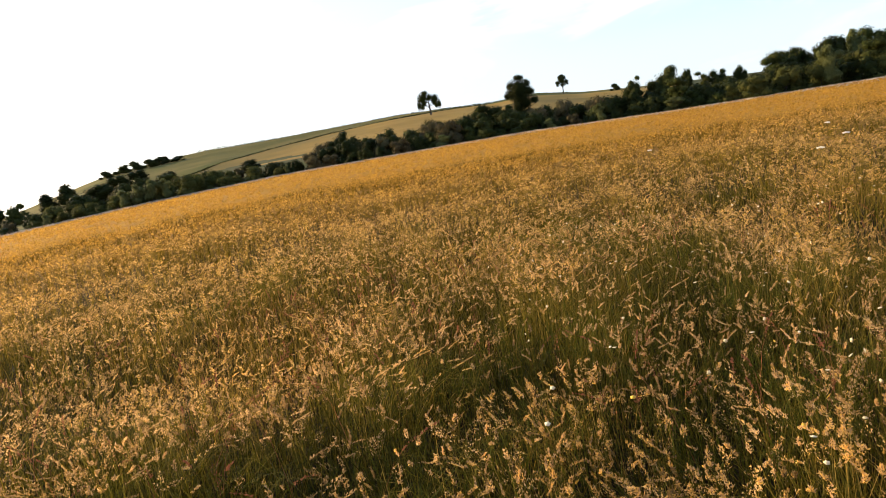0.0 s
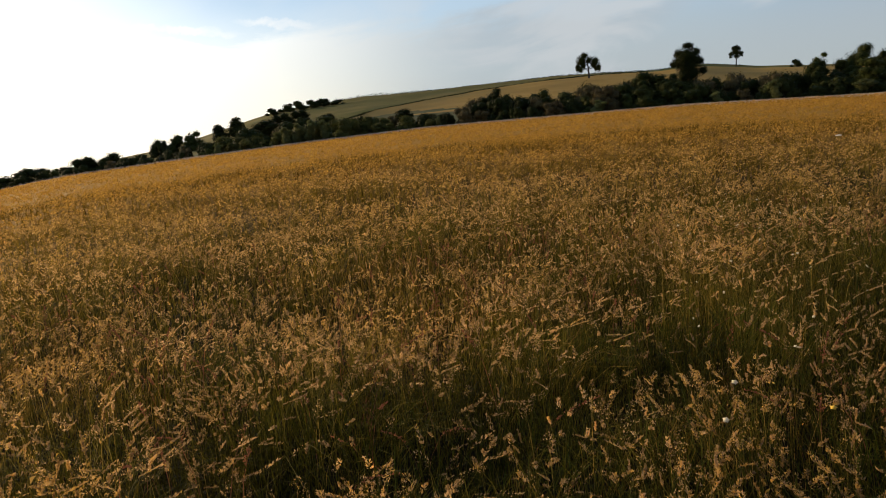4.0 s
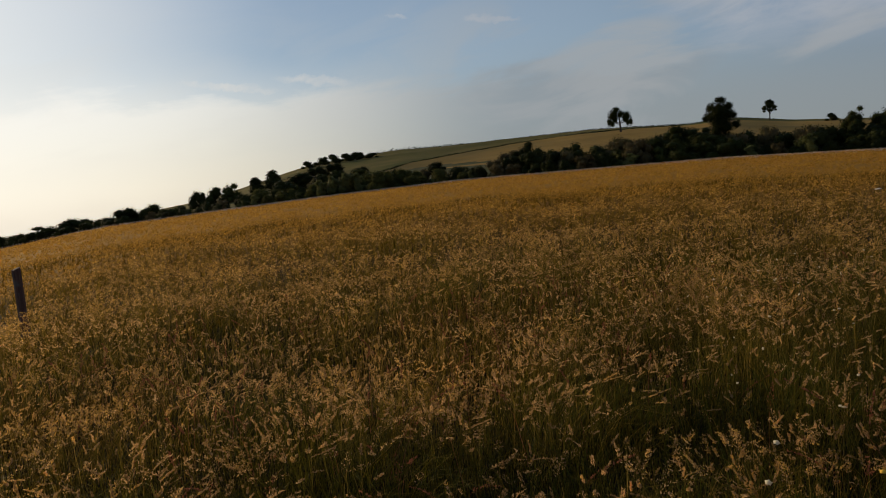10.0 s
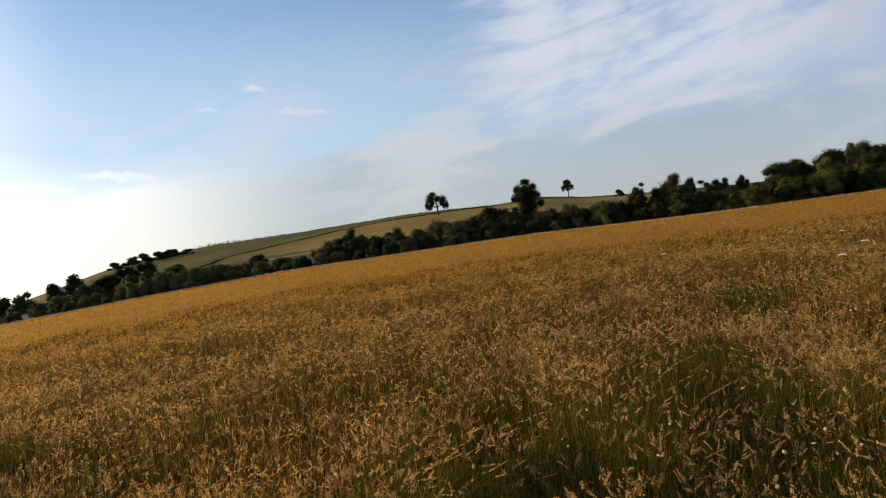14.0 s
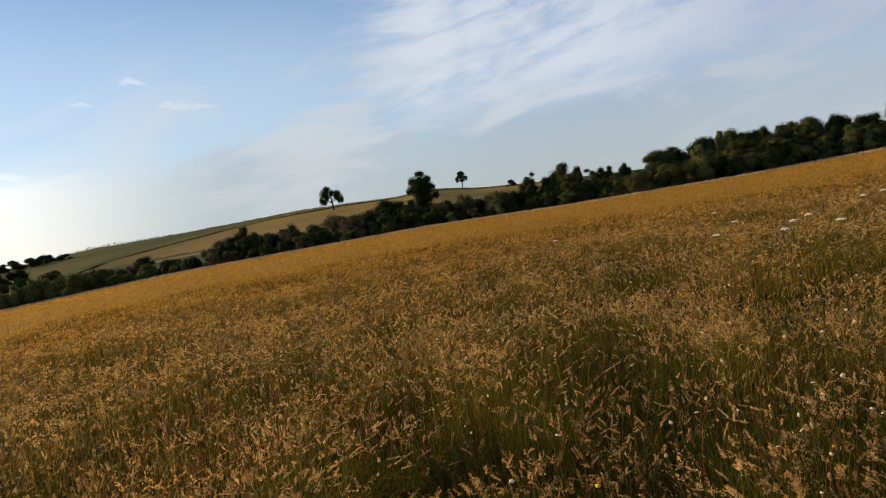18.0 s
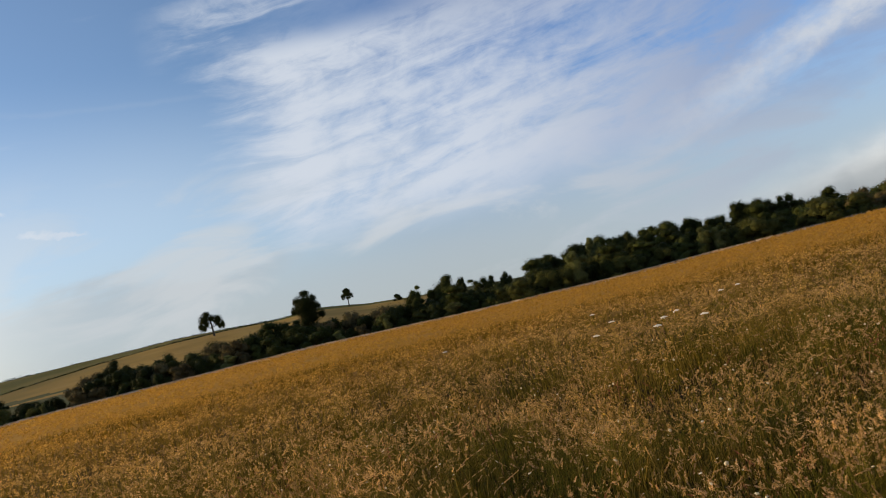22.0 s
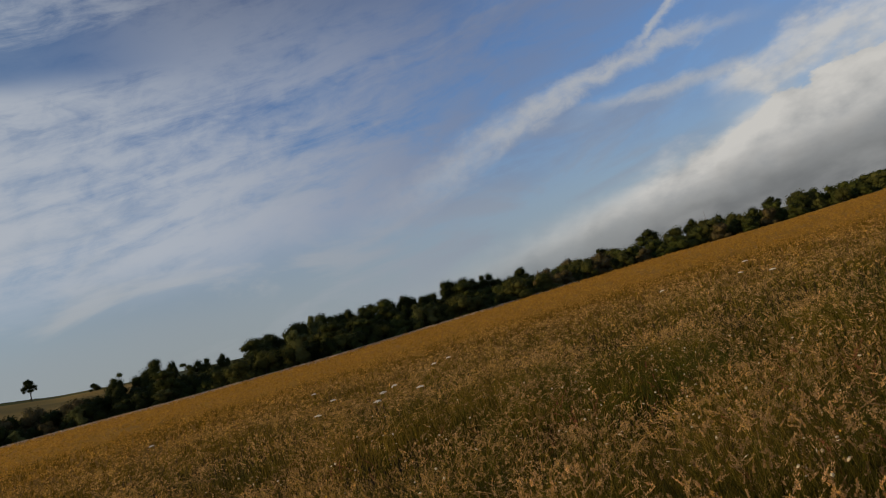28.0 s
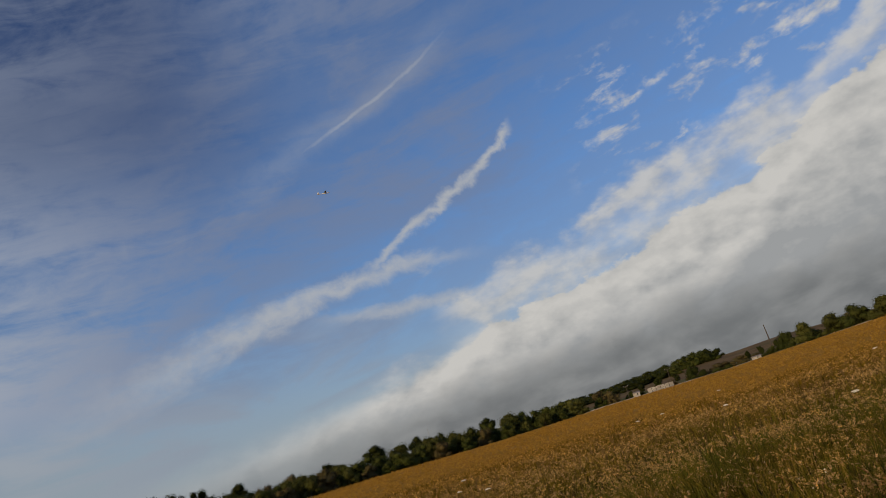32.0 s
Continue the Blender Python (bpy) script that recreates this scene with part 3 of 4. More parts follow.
def blob_set(rng, h, w, n, low, shape="round"):
    """Rounded masses that make up a crown of height h and width w, starting at the height low."""
    out = []
    for k in range(n):
        u = rng.uniform(0, 1)
        z = low + (h - low) * (0.18 + 0.70 * u)
        if shape == "cone":
            reach = w * 0.5 * (1.02 - u) * 0.75
        elif shape == "mound":
            u = u ** 1.5
            z = low + (h - low) * (0.08 + 0.78 * u)
            reach = w * 0.5 * math.sqrt(max(0.05, 1 - u * u)) * 0.74
        elif shape == "fan":
            reach = w * 0.5 * (0.35 + 0.65 * u) * 0.8
        else:
            reach = w * 0.5 * math.sqrt(max(0.0, 1 - (2 * u - 0.85) ** 2 * 0.75)) * 0.68
        a = rng.uniform(0, 2 * math.pi)
        q = reach * math.sqrt(rng.uniform(0.1, 1))
        s = w * rng.uniform(0.16, 0.27) * (0.7 if shape == "cone" else 1)
        out.append((math.cos(a) * q, math.sin(a) * q, min(z, h - s * 0.75), s, s, s * rng.uniform(0.7, 1.0)))
    return out


KINDS = {}


def build_tree(kind, h, w, low, n, cards, size, mat, label, category, shape="round", seed=1, droop=0.0, name="tree", centre=0.28, masses=None, stout=0.022):
    """One tree with trunk and crown at the origin."""
    rng = np.random.default_rng(seed)
    t = thing(name, label, category)
    bm = bmesh.new()
    lean = rng.uniform(-0.03, 0.03, 2) * h
    r0 = max(0.06, stout * h)
    top = h * 0.72
    tube(bm, [(0, 0, -0.3), (lean[0] * 0.3, lean[1] * 0.3, low * 0.6 + 0.1), (lean[0], lean[1], low + (top - low) * 0.5), (lean[0] * 1.3, lean[1] * 1.2, top)],
         [r0 * 1.35, r0, r0 * 0.6, r0 * 0.15], 7)
    blobs = blob_set(rng, h, w, n, low, shape)
    blobs.append((0, 0, low + (h - low) * 0.5, w * centre, w * centre, (h - low) * 0.40))
    if masses:
        blobs = list(masses)
    for b in blobs[:min(6, n)]:
        z0 = low * 0.7 + rng.uniform(0.05, 0.3) * (h - low)
        tube(bm, [(lean[0] * 0.5, lean[1] * 0.5, z0), (b[0] * 0.5, b[1] * 0.5, (z0 + b[2]) * 0.5 + 0.1 * h * 0.3), b[:3]], [r0 * 0.5, r0 * 0.3, r0 * 0.08], 5)
    part("trunk", bm, t, M_BARK)
    cm = crown_mesh("crown", blobs, cards, size, rng, droop)
    part("crown", cm, t, mat)
    KINDS[kind] = [t, h, w, False]
    return t


def plant(kind, az, r, h=None, w=None, turn=None, sink=0.0, label="", group=""):
    """Sets a tree of that kind at a bearing and a distance; h and w in metres."""
    t, h0, w0, used = KINDS[kind]
    h = h or h0
    w = w or w0 * h / h0
    m = Matrix.Translation(spot(az, r, -sink)) @ Matrix.Rotation(random.uniform(0, 6.28) if turn is None else turn, 4, "Z") @ Matrix.Diagonal((w / w0, w / w0, h / h0, 1))
    if used:
        t = copy_thing(t, m)
    KINDS[kind][3] = True
    t.matrix_basis = m
    tagged(t, label, group=group)
    return t


def el_h(az, r, el):
    """The height of a top that shows at the elevation el."""
    return EYE[2] + r * math.tan(radians(el)) - float(height(az, r))


LOBES = ((-4.2, 0, 9.6, 4.2, 3.8, 3.9), (-6.6, 0.3, 6.1, 2.1, 2.3, 3.4), (3.9, 0.4, 8.4, 3.7, 3.4, 3.5), (6.4, 0, 5.5, 1.9, 2.2, 3.2), (-2.2, -0.5, 12.3, 3.1, 3.2, 2.2), (-4.7, -1.0, 5.0, 1.8, 1.9, 2.4), (4.5, 0.8, 4.9, 1.6, 1.8, 2.2), (0.5, 0, 9.8, 3.2, 2.8, 2.5), (-3.2, 0, 7.0, 2.4, 2.2, 2.2), (3.4, 0, 6.6, 2.2, 2.2, 2.0))
DOME = ((0, 0, 14.5, 5.2, 4.8, 5.0), (-2.6, 0.5, 13.4, 3.0, 3.0, 2.6), (2.6, -0.4, 13.6, 2.8, 2.8, 2.6), (0.4, 0, 18.4, 2.3, 2.3, 1.5), (-2.9, 0, 16.2, 1.7, 1.8, 1.6), (3.0, 0.3, 16.4, 1.7, 1.8, 1.6), (-4.6, 0.2, 13.0, 1.3, 1.5, 1.3), (4.4, 0, 13.2, 1.4, 1.5, 1.4), (4.9, 0, 10.4, 2.0, 2.2, 1.9), (1.5, 0, 9.6, 3.6, 3.4, 3.0), (-1.2, 0, 8.6, 2.8, 3.0, 3.2), (0.5, 0, 5.0, 4.0, 4.0, 3.6), (0.2, 0, 11.8, 4.4, 4.2, 3.6))
build_tree("weeping", 15.0, 17.5, 5.0, 16, 7000, 0.23, M_OAK, "lone dark tree with a drooping open crown on the hill", "tree", "fan", 11, 0.28, centre=0.16, masses=LOBES, stout=0.036)
build_tree("great", 20.0, 12.0, 2.5, 20, 9500, 0.27, M_OAK, "tall dense dark rounded tree above the hedge", "tree", "round", 12, masses=DOME)
TIERS = ((0, 0, 6.6, 3.5, 3.0, 2.5), (-2.8, 0, 5.7, 1.9, 1.9, 1.3), (2.8, 0.2, 5.9, 1.9, 1.9, 1.3), (-1.0, 0, 8.2, 1.9, 1.9, 1.4), (1.3, 0, 8.0, 1.8, 1.8, 1.3), (0.1, 0, 8.9, 1.6, 1.6, 1.0), (0.6, 0.3, 4.6, 2.4, 2.2, 1.0), (-3.0, 0, 4.4, 1.2, 1.2, 0.8), (3.4, 0, 4.7, 1.0, 1.1, 0.7))
build_tree("small", 10.0, 9.0, 3.2, 11, 3000, 0.23, M_OAK, "small dark tree with a wide tiered crown alone on the skyline", "tree", "round", 13, centre=0.2, masses=TIERS, stout=0.03)
build_tree("oak_a", 13.0, 12.0, 1.2, 14, 4036, 0.292, M_OAK, "broad dark green broadleaf tree at the meadow's edge", "tree", "round", 21)
build_tree("oak_b", 13.0, 10.0, 1.0, 12, 3725, 0.276, M_ASH, "green broadleaf tree in the wood's edge", "tree", "round", 22)
build_tree("oak_c", 14.0, 11.0, 1.5, 16, 4036, 0.276, M_OAK, "dark broadleaf tree with an uneven crown", "tree", "fan", 23)
build_tree("thin", 12.0, 6.0, 4.0, 8, 1304, 0.237, M_ASH, "thin sparse tree rising out of the hedge", "tree", "fan", 24, centre=0.12)
build_tree("pointed", 13.0, 8.5, 0.8, 16, 3725, 0.261, M_OAK, "dark pointed tree at the foot of the hill", "tree", "cone", 25)
build_tree("willow", 9.0, 6.5, 0.3, 10, 2794, 0.237, M_WILLOW, "pale grey-green willow bush at the meadow's edge", "bush", "round", 26, 0.3, name="willow")
build_tree("bush_a", 5.0, 7.0, 0.1, 14, 1925, 0.237, M_OAK, "dark green rounded hedgerow bush", "bush", "mound", 31, name="bush")
build_tree("bush_b", 5.0, 6.0, 0.1, 13, 1738, 0.237, M_ASH, "green rounded bush in the hedge", "bush", "mound", 32, name="bush")
build_tree("bush_d", 5.0, 6.5, 0.1, 14, 1925, 0.237, M_OLIVE, "olive-green bush at the meadow's edge", "bush", "mound", 34, name="bush")
build_tree("bush_c", 4.5, 6.5, 0.1, 14, 1738, 0.237, M_RUST, "brownish hawthorn bush in the hedge", "bush", "mound", 33, name="bush")

random.seed(5)
plant("weeping", -7.18, 445, el_h(-7.18, 445, 4.72), 16.8, 0.13)
plant("great", 0.1, 226, el_h(0.1, 226, 4.55), 10.6, 0.0)
plant("small", 3.52, 470, el_h(3.52, 470, 3.88), 9.4, 0.3)

# single trees: kind, bearing, distance past the meadow's edge, elevation of the top, width in degrees
SINGLE = (
    ("bush_a", -46.6, 25, 0.36, 1.9), ("bush_b", -44.3, 25, 0.51, 1.8), ("bush_b", -42.6, 30, 0.17, 1.6), ("bush_a", -41.0, 120, 1.19, 1.3), ("bush_a", -39.9, 120, 1.41, 1.6), ("bush_b", -38.7, 120, 1.63, 1.6),
    ("bush_a", -49.5, 25, -0.08, 2.0), ("bush_b", -51.5, 30, -0.40, 2.0), ("bush_b", -54.0, 30, -0.85, 2.2),
    ("pointed", -35.3, 40, 2.36, 2.4), ("pointed", -36.6, 45, 1.89, 2.0), ("bush_a", -34.2, 30, 1.53, 2.6), ("oak_a", -33.0, 60, 1.81, 2.8), ("bush_a", -32.4, 240, 2.68, 1.5), ("bush_a", -32.0, 150, 2.29, 2.4), ("bush_a", -30.6, 160, 2.46, 2.4),
    ("bush_b", -31.3, 248, 2.96, 1.5), ("bush_a", -30.3, 248, 3.09, 1.6), ("bush_a", -29.3, 248, 3.06, 1.6), ("bush_a", -28.4, 248, 3.14, 1.5), ("bush_a", -27.3, 246, 2.91, 1.7), ("willow", -31.6, 2, 1.13, 1.4), ("bush_a", -31.6, 70, 1.78, 2.4), ("bush_a", -30.0, 80, 1.95, 2.4),
    ("bush_a", -28.4, 110, 1.96, 2.2), ("willow", -36.9, 2, 0.34, 0.8),
    ("willow", -30.6, 2, 1.36, 1.4), ("willow", -29.6, 2, 1.54, 1.5), ("willow", -28.6, 2, 1.47, 1.3), ("oak_b", -28.4, 30, 1.71, 2.4), ("bush_d", -26.7, 2, 1.42, 2.3), ("bush_d", -25.0, 14, 1.43, 2.0),
    ("oak_a", -22.2, 20, 1.70, 2.4), ("bush_a", -20.0, 12, 1.25, 2.2), ("willow", -19.4, 2, 0.83, 0.7), ("oak_c", -15.1, 25, 2.65, 2.0), ("bush_a", -13.6, 20, 2.28, 2.6),
    ("willow", -6.5, 2, 0.94, 1.9), ("oak_b", -4.9, 12, 1.86, 1.9), ("oak_a", -3.0, 18, 2.78, 3.0), ("oak_c", -1.2, 14, 2.40, 2.8), ("bush_c", 3.4, 18, 2.01, 2.2),
    ("willow", 2.1, 2, 0.67, 1.2), ("willow", 6.1, 2, 1.15, 1.3), ("bush_a", 7.5, 270, 2.42, 1.1), ("thin", 8.9, 22, 2.79, 1.3), ("oak_a", 8.8, 18, 2.24, 2.2), ("oak_c", 10.85, 24, 2.95, 2.8),
    ("oak_b", 12.1, 12, 2.03, 2.6), ("willow", 11.6, 2, 0.58, 2.0), ("oak_a", 12.8, 45, 2.49, 1.3), ("thin", 14.0, 40, 2.14, 1.6), ("oak_c", 15.0, 40, 1.99, 1.9), ("oak_a", 16.5, 42, 1.99, 1.4),
    ("bush_d", 17.4, 2, 1.05, 2.6), ("oak_b", 18.7, 22, 2.45, 2.4), ("bush_d", 19.4, 2, 1.35, 2.6), ("willow", 22.3, 2, 2.26, 2.2), ("willow", 23.9, 34, 3.0, 1.7),
    ("oak_b", 25.1, 10, 1.96, 3.0), ("oak_b", 27.7, 10, 1.56, 2.6), ("willow", 32.2, 2, 1.45, 1.6), ("willow", 33.2, 2, 1.15, 1.6), ("oak_a", 35.2, 28, 2.6, 2.6), ("oak_c", 37.9, 40, 2.13, 2.1), ("bush_d", 35.5, 2, 1.15, 3.0),
    ("bush_a", 39.5, 60, 1.72, 1.7), ("oak_a", 41.15, 60, 1.85, 2.1), ("bush_d", 40.6, 2, 0.91, 2.8), ("bush_d", 43.1, 2, 0.88, 2.8),
    ("bush_a", 45.1, 60, 1.60, 1.2), ("oak_a", 47.95, 50, 1.42, 1.8), ("oak_a", 51.7, 60, 1.77, 2.8), ("oak_a", 55.1, 60, 1.55, 1.6), ("bush_a", 56.8, 60, 1.46, 1.7), ("oak_a", 60.9, 60, 1.40, 1.9), ("bush_b", 63.6, 60, 1.18, 1.6),
    ("bush_a", 77.5, 8, 0.76, 1.7), ("oak_a", 73.3, 15, 0.43, 0.8), ("oak_a", 74.6, 15, 0.50, 0.9), ("oak_c", 76.1, 15, 0.50, 0.8), ("oak_a", 81.5, 14, 0.57, 0.6), ("oak_c", 82.5, 14, 0.63, 0.6), ("bush_a", 83.7, 14, 0.83, 0.9), ("bush_c", 79.4, 14, 0.32, 2.0), ("bush_c", 80.8, 14, 0.37, 1.8),
    ("bush_a", 84.4, 14, 1.30, 1.5), ("bush_d", 85.8, 8, 1.42, 2.0), ("bush_d", 87.4, 8, 1.44, 2.2), ("bush_b", 89.2, 8, 1.80, 2.6), ("bush_d", 91.2, 8, 1.60, 2.6), ("bush_b", 93.3, 10, 1.95, 2.8), ("bush_b", 95.7, 10, 2.05, 2.8), ("bush_a", 98.0, 10, 2.05, 2.8),
)
for kind, az, past, top, wide in SINGLE:
    r = float(edge_r(az)) + past
    plant(kind, az, r, max(1.5, el_h(az, r, top)), r * radians(wide * (1.6 if az < -43 else 1.3 if az < -33 else 1.0)), group="trees round the meadow")

# the wood: close-set broad crowns
for row, past in enumerate((22, 36, 52)):
    az = 18.5 + row * 0.5
    while az < 39.0:
        a = az + random.uniform(-0.3, 0.3)
        r = float(edge_r(a)) + past + random.uniform(-4, 4)
        top = float(np.interp(a, (17.8, 19.2, 20.7, 23.7, 25.6, 28.6, 30.6, 32.6, 34.1, 36.1, 37.9, 39.6), (1.75, 2.4, 2.5, 3.0, 2.75, 2.55, 2.6, 2.25, 2.0, 2.55, 1.95, 1.45)))
        plant(random.choice(("oak_a", "oak_a", "oak_c", "oak_b")), a, r, el_h(a, r, top) * (random.uniform(0.6, 0.85), random.uniform(0.84, 1.0), random.uniform(0.9, 1.0))[row], random.uniform(8.5, 12.5), group="trees of the wood")
        az += 1.75

# the hedge: bushes in loose rows along the meadow's far side, by bearing and elevation of the tops
HEDGE_AZ = (-62.0, -50.0, -44.0, -40.0, -36.0, -33.0, -30.0, -27.0, -22.0, -19.5, -16.0, -14.0, -12.0, -9.0, -5.0, -2.0, 3.0, 7.9, 11.9, 13.8, 17.3, 18.8, 29.7, 37.6, 41.6, 49.5, 59.3, 65.2, 69.2, 71.6, 73.0, 78.2, 84.2, 89.2, 99.0)
HEDGE_EL = (-1.10, -0.32, 0.05, 0.46, 1.07, 1.01, 1.35, 1.58, 1.50, 1.28, 2.06, 2.51, 2.28, 2.55, 2.69, 2.53, 1.90, 2.04, 1.75, 1.62, 1.48, 1.70, 1.66, 1.34, 1.32, 1.30, 1.27, 1.24, 1.14, 0.72, 0.10, 0.12, 0.60, 1.25, 1.50)
az = -61.0
while az < 101:
    tall = float(np.interp(az, HEDGE_AZ, HEDGE_EL))
    for row, (past, drop) in enumerate(((5, 0.5), (15, 0.1), (30, 0.0))):
        if row == 2 and (-42 > az or 18 < az < 39 or az > 68):
            continue
        a = az + random.uniform(-0.5, 0.5)
        r = float(edge_r(a)) + past + random.uniform(-2, 3)
        full = el_h(a, r, tall)
        h = full * (1 - drop * random.uniform(0.3, 1.0)) * random.uniform(0.80 if az < 39 else 0.91, 1.03)
        if row == 2 and h < 1.5:
            continue
        h = max(1.3, h)
        kind = random.choice(("bush_a", "bush_a", "bush_a", "bush_b", "bush_c") if az < 15 else ("bush_a", "bush_b", "bush_d", "bush_d" if row == 0 else "bush_a") if az < 38 else ("bush_b", "bush_b", "bush_c", "bush_d"))
        if -37 < az < -19 and row < 2:
            kind = random.choice(("bush_d", "bush_d", "bush_b"))
        plant(kind, a, r, h, min(11.0, max(5.0, h * random.uniform(1.1, 1.7))), group="hedge along the meadow")
    az += 1.45 if az < 66 else 1.5

# low dark line of hedge along the hill's brow, and the far wood on the eastern rise
def brow_hedge():
    rng = np.random.default_rng(41)
    masses = []
    for a in np.arange(-28.0, 4.0, 0.32):
        big = float(np.interp(a, (-28, -23, -20, 4), (2.0, 1.4, 0.8, 0.6))) * rng.uniform(0.6, 1.35)
        p = spot(a + rng.uniform(-0.1, 0.1), float(sky_r(a)) - 4)
        masses.append((p.x, p.y, p.z + big * 0.2 - 0.2, 2.2, 2.2, big * 0.8 + 0.3))
    # a second line, the boundary between the lower slope and the top field
    for a in np.arange(-31.0, -3.0, 0.22):
        share = float(np.interp(a, (-31, -24, -16, -6, 4), (0.35, 0.62, 0.82, 0.93, 0.93)))
        e, k = float(edge_r(a)), rng.uniform(0.15, 0.8)
        p = spot(a + rng.uniform(-0.08, 0.08), e + (float(sky_r(a)) - e) * share)
        masses.append((p.x, p.y, p.z + k * 0.1 - 0.1, 1.6, 1.6, k * 0.7 + 0.2))
    B = np.repeat(np.array(masses), 90, 0)
    d = rng.normal(size=(len(B), 3))
    d /= np.linalg.norm(d, axis=1)[:, None]
    c = B[:, :3] + d * B[:, 3:6] * rng.uniform(0.2, 1.0, len(B))[:, None]
    v = (c[:, None] + rng.normal(size=(len(B), 3, 3)) * 0.22).reshape(-1, 3)
    tagged(new("brow_hedge", mesh_from("brow_hedge", v, np.arange(len(v)).reshape(-1, 3), [M_OAK])), "thin dark hedge along the brow of the hill", "hedge", kind="stuff")


brow_hedge()
for k in range(21):
    a = 67.0 + k * 0.62
    r = float(sky_r(a)) - 10
    top = float(np.interp(a, (67, 69.7, 73.4, 75.5, 77.3, 78.7, 79.5, 80), (0.95, 0.95, 1.25, 1.45, 1.75, 1.80, 1.5, 1.0)))
    for past in (0, -50, -105):
        if past == -105 and a > 76.5:
            continue
        plant(random.choice(("bush_a", "bush_a", "bush_b")), a + past * 0.004, r + past, max(4, (el_h(a, r + past, top + past * 0.004)) * random.uniform(0.88, 1.04)), random.uniform(12, 17), group="wood on the far rise")

# ---- posts, poles, buildings, the model aircraft ----


def box(bm, x0, x1, y0, y1, z0, z1):
    v = [bm.verts.new((x, y, z)) for z in (z0, z1) for y in (y0, y1) for x in (x0, x1)]
    for q in ((0, 2, 3, 1), (4, 5, 7, 6), (0, 1, 5, 4), (2, 6, 7, 3), (0, 4, 6, 2), (1, 3, 7, 5)):
        bm.faces.new([v[i] for i in q])


def fence_post(az, r, tall, lean, seed, label):
    """A square sawn post with worn edges, a slanted top and a rusty staple."""
    rng = random.Random(seed)
    t = thing("fence_post", label, "post", "line of old fence posts")
    bm = bmesh.new()
    w, rows = 0.046, 9
    rings = []
    for k in range(rows):
        z = -0.3 + (tall + 0.3) * k / (rows - 1)
        s = w * (1 - 0.06 * k / rows) * rng.uniform(0.96, 1.04)
        c = s * 0.72
        ring = [(s, c), (c, s), (-c, s), (-s, c), (-s, -c), (-c, -s), (c, -s), (s, -c)]
        rings.append([bm.verts.new((x + rng.uniform(-0.003, 0.003), y + rng.uniform(-0.003, 0.003), z + (0.018 * x / w if k == rows - 1 else 0))) for x, y in ring])
    for a, b in zip(rings, rings[1:]):
        for i in range(8):
            bm.faces.new((a[i], a[(i + 1) % 8], b[(i + 1) % 8], b[i]))
    bm.faces.new(rings[0][::-1]), bm.faces.new(rings[-1])
    part("shaft", bm, t, M_POST)
    bm = bmesh.new()
    tube(bm, [(w * 0.98, -0.012, tall * 0.8), (w + 0.012, -0.012, tall * 0.8 + 0.002), (w + 0.012, 0.012, tall * 0.8 + 0.002), (w * 0.98, 0.012, tall * 0.8)], [0.003] * 4, 5)
    part("staple", bm, t, M_STEEL, "small rusty wire staple")
    t.matrix_world = Matrix.Translation(spot(az, r)) @ Matrix.Rotation(radians(lean), 4, Vector((math.cos(radians(az)), -math.sin(radians(az)), 0)).cross(Vector((0, 0, 1)))) @ Matrix.Rotation(radians(-az + 20), 4, "Z")


fence_post(-53.8, 10.5, 1.10, 0.0, 1, "weathered reddish-brown wooden fence post in long grass")
fence_post(-56.8, 26.0, 0.82, 0.0, 2, "weathered wooden fence post standing in the meadow")
fence_post(-57.0, 42.0, 0.82, 0.0, 3, "weathered wooden fence post standing in the meadow")


def utility_pole(az, r, tall, arms, label):
    t = thing("utility_pole", label, "pole", "overhead line poles")
    bm = bmesh.new()
    tube(bm, [(0, 0, -0.5), (0, 0, tall * 0.5), (0, 0, tall)], [0.17, 0.15, 0.11], 8)
    part("pole", bm, t, M_POLE)
    for z in arms:
        bm = bmesh.new()
        box(bm, -1.1, 1.1, -0.07, 0.07, z - 0.09, z + 0.09)
        arm = part("crossarm", bm, t, M_POLE)
        for x in (-0.95, 0.0, 0.95):
            bm = bmesh.new()
            tube(bm, [(x, 0, z + 0.08), (x, 0, z + 0.2), (x, 0, z + 0.32)], [0.05, 0.09, 0.04], 6)
            part("insulator", bm, arm, M_FOAM)
    t.matrix_world = Matrix.Translation(spot(az, r)) @ Matrix.Rotation(radians(-az + 15), 4, "Z")


r = float(edge_r(72.2)) + 12
utility_pole(72.2, r, el_h(72.2, r, 0.62), (el_h(72.2, r, 0.55),), "wooden utility pole behind the meadow")
r = float(edge_r(75.6)) + 12
utility_pole(75.6, r, el_h(75.6, r, 0.95), (el_h(75.6, r, 0.9),), "wooden utility pole with a crossarm behind a white building")


def mast(az, r, tall, label, mat, width=0.35):
    t = thing("mast", label, "mast")
    bm = bmesh.new()
    tube(bm, [(0, 0, -0.5), (0, 0, tall * 0.6), (0, 0, tall)], [width, width * 0.8, width * 0.55], 8)
    part("shaft", bm, t, mat)
    bm = bmesh.new()
    tube(bm, [(0, 0, -0.3), (0, 0, 0.5)], [width * 2, width * 1.8], 10)
    part("footing", bm, t, mat)
    bm = bmesh.new()
    tube(bm, [(0, 0, tall - 0.15), (0, 0, tall + 0.2)], [width * 0.75, width * 0.75], 8)
    part("cap", bm, t, mat)
    t.matrix_world = Matrix.Translation(spot(az, r))


r = float(edge_r(83.3)) + 40
mast(83.3, r, el_h(83.3, r, 1.95), "tall slender dark chimney beyond the trees", M_POLE, 0.3)
mast(56.2, 480, el_h(56.2, 480, 1.75), "thin pale mast above the far trees", M_STEEL, 0.14)


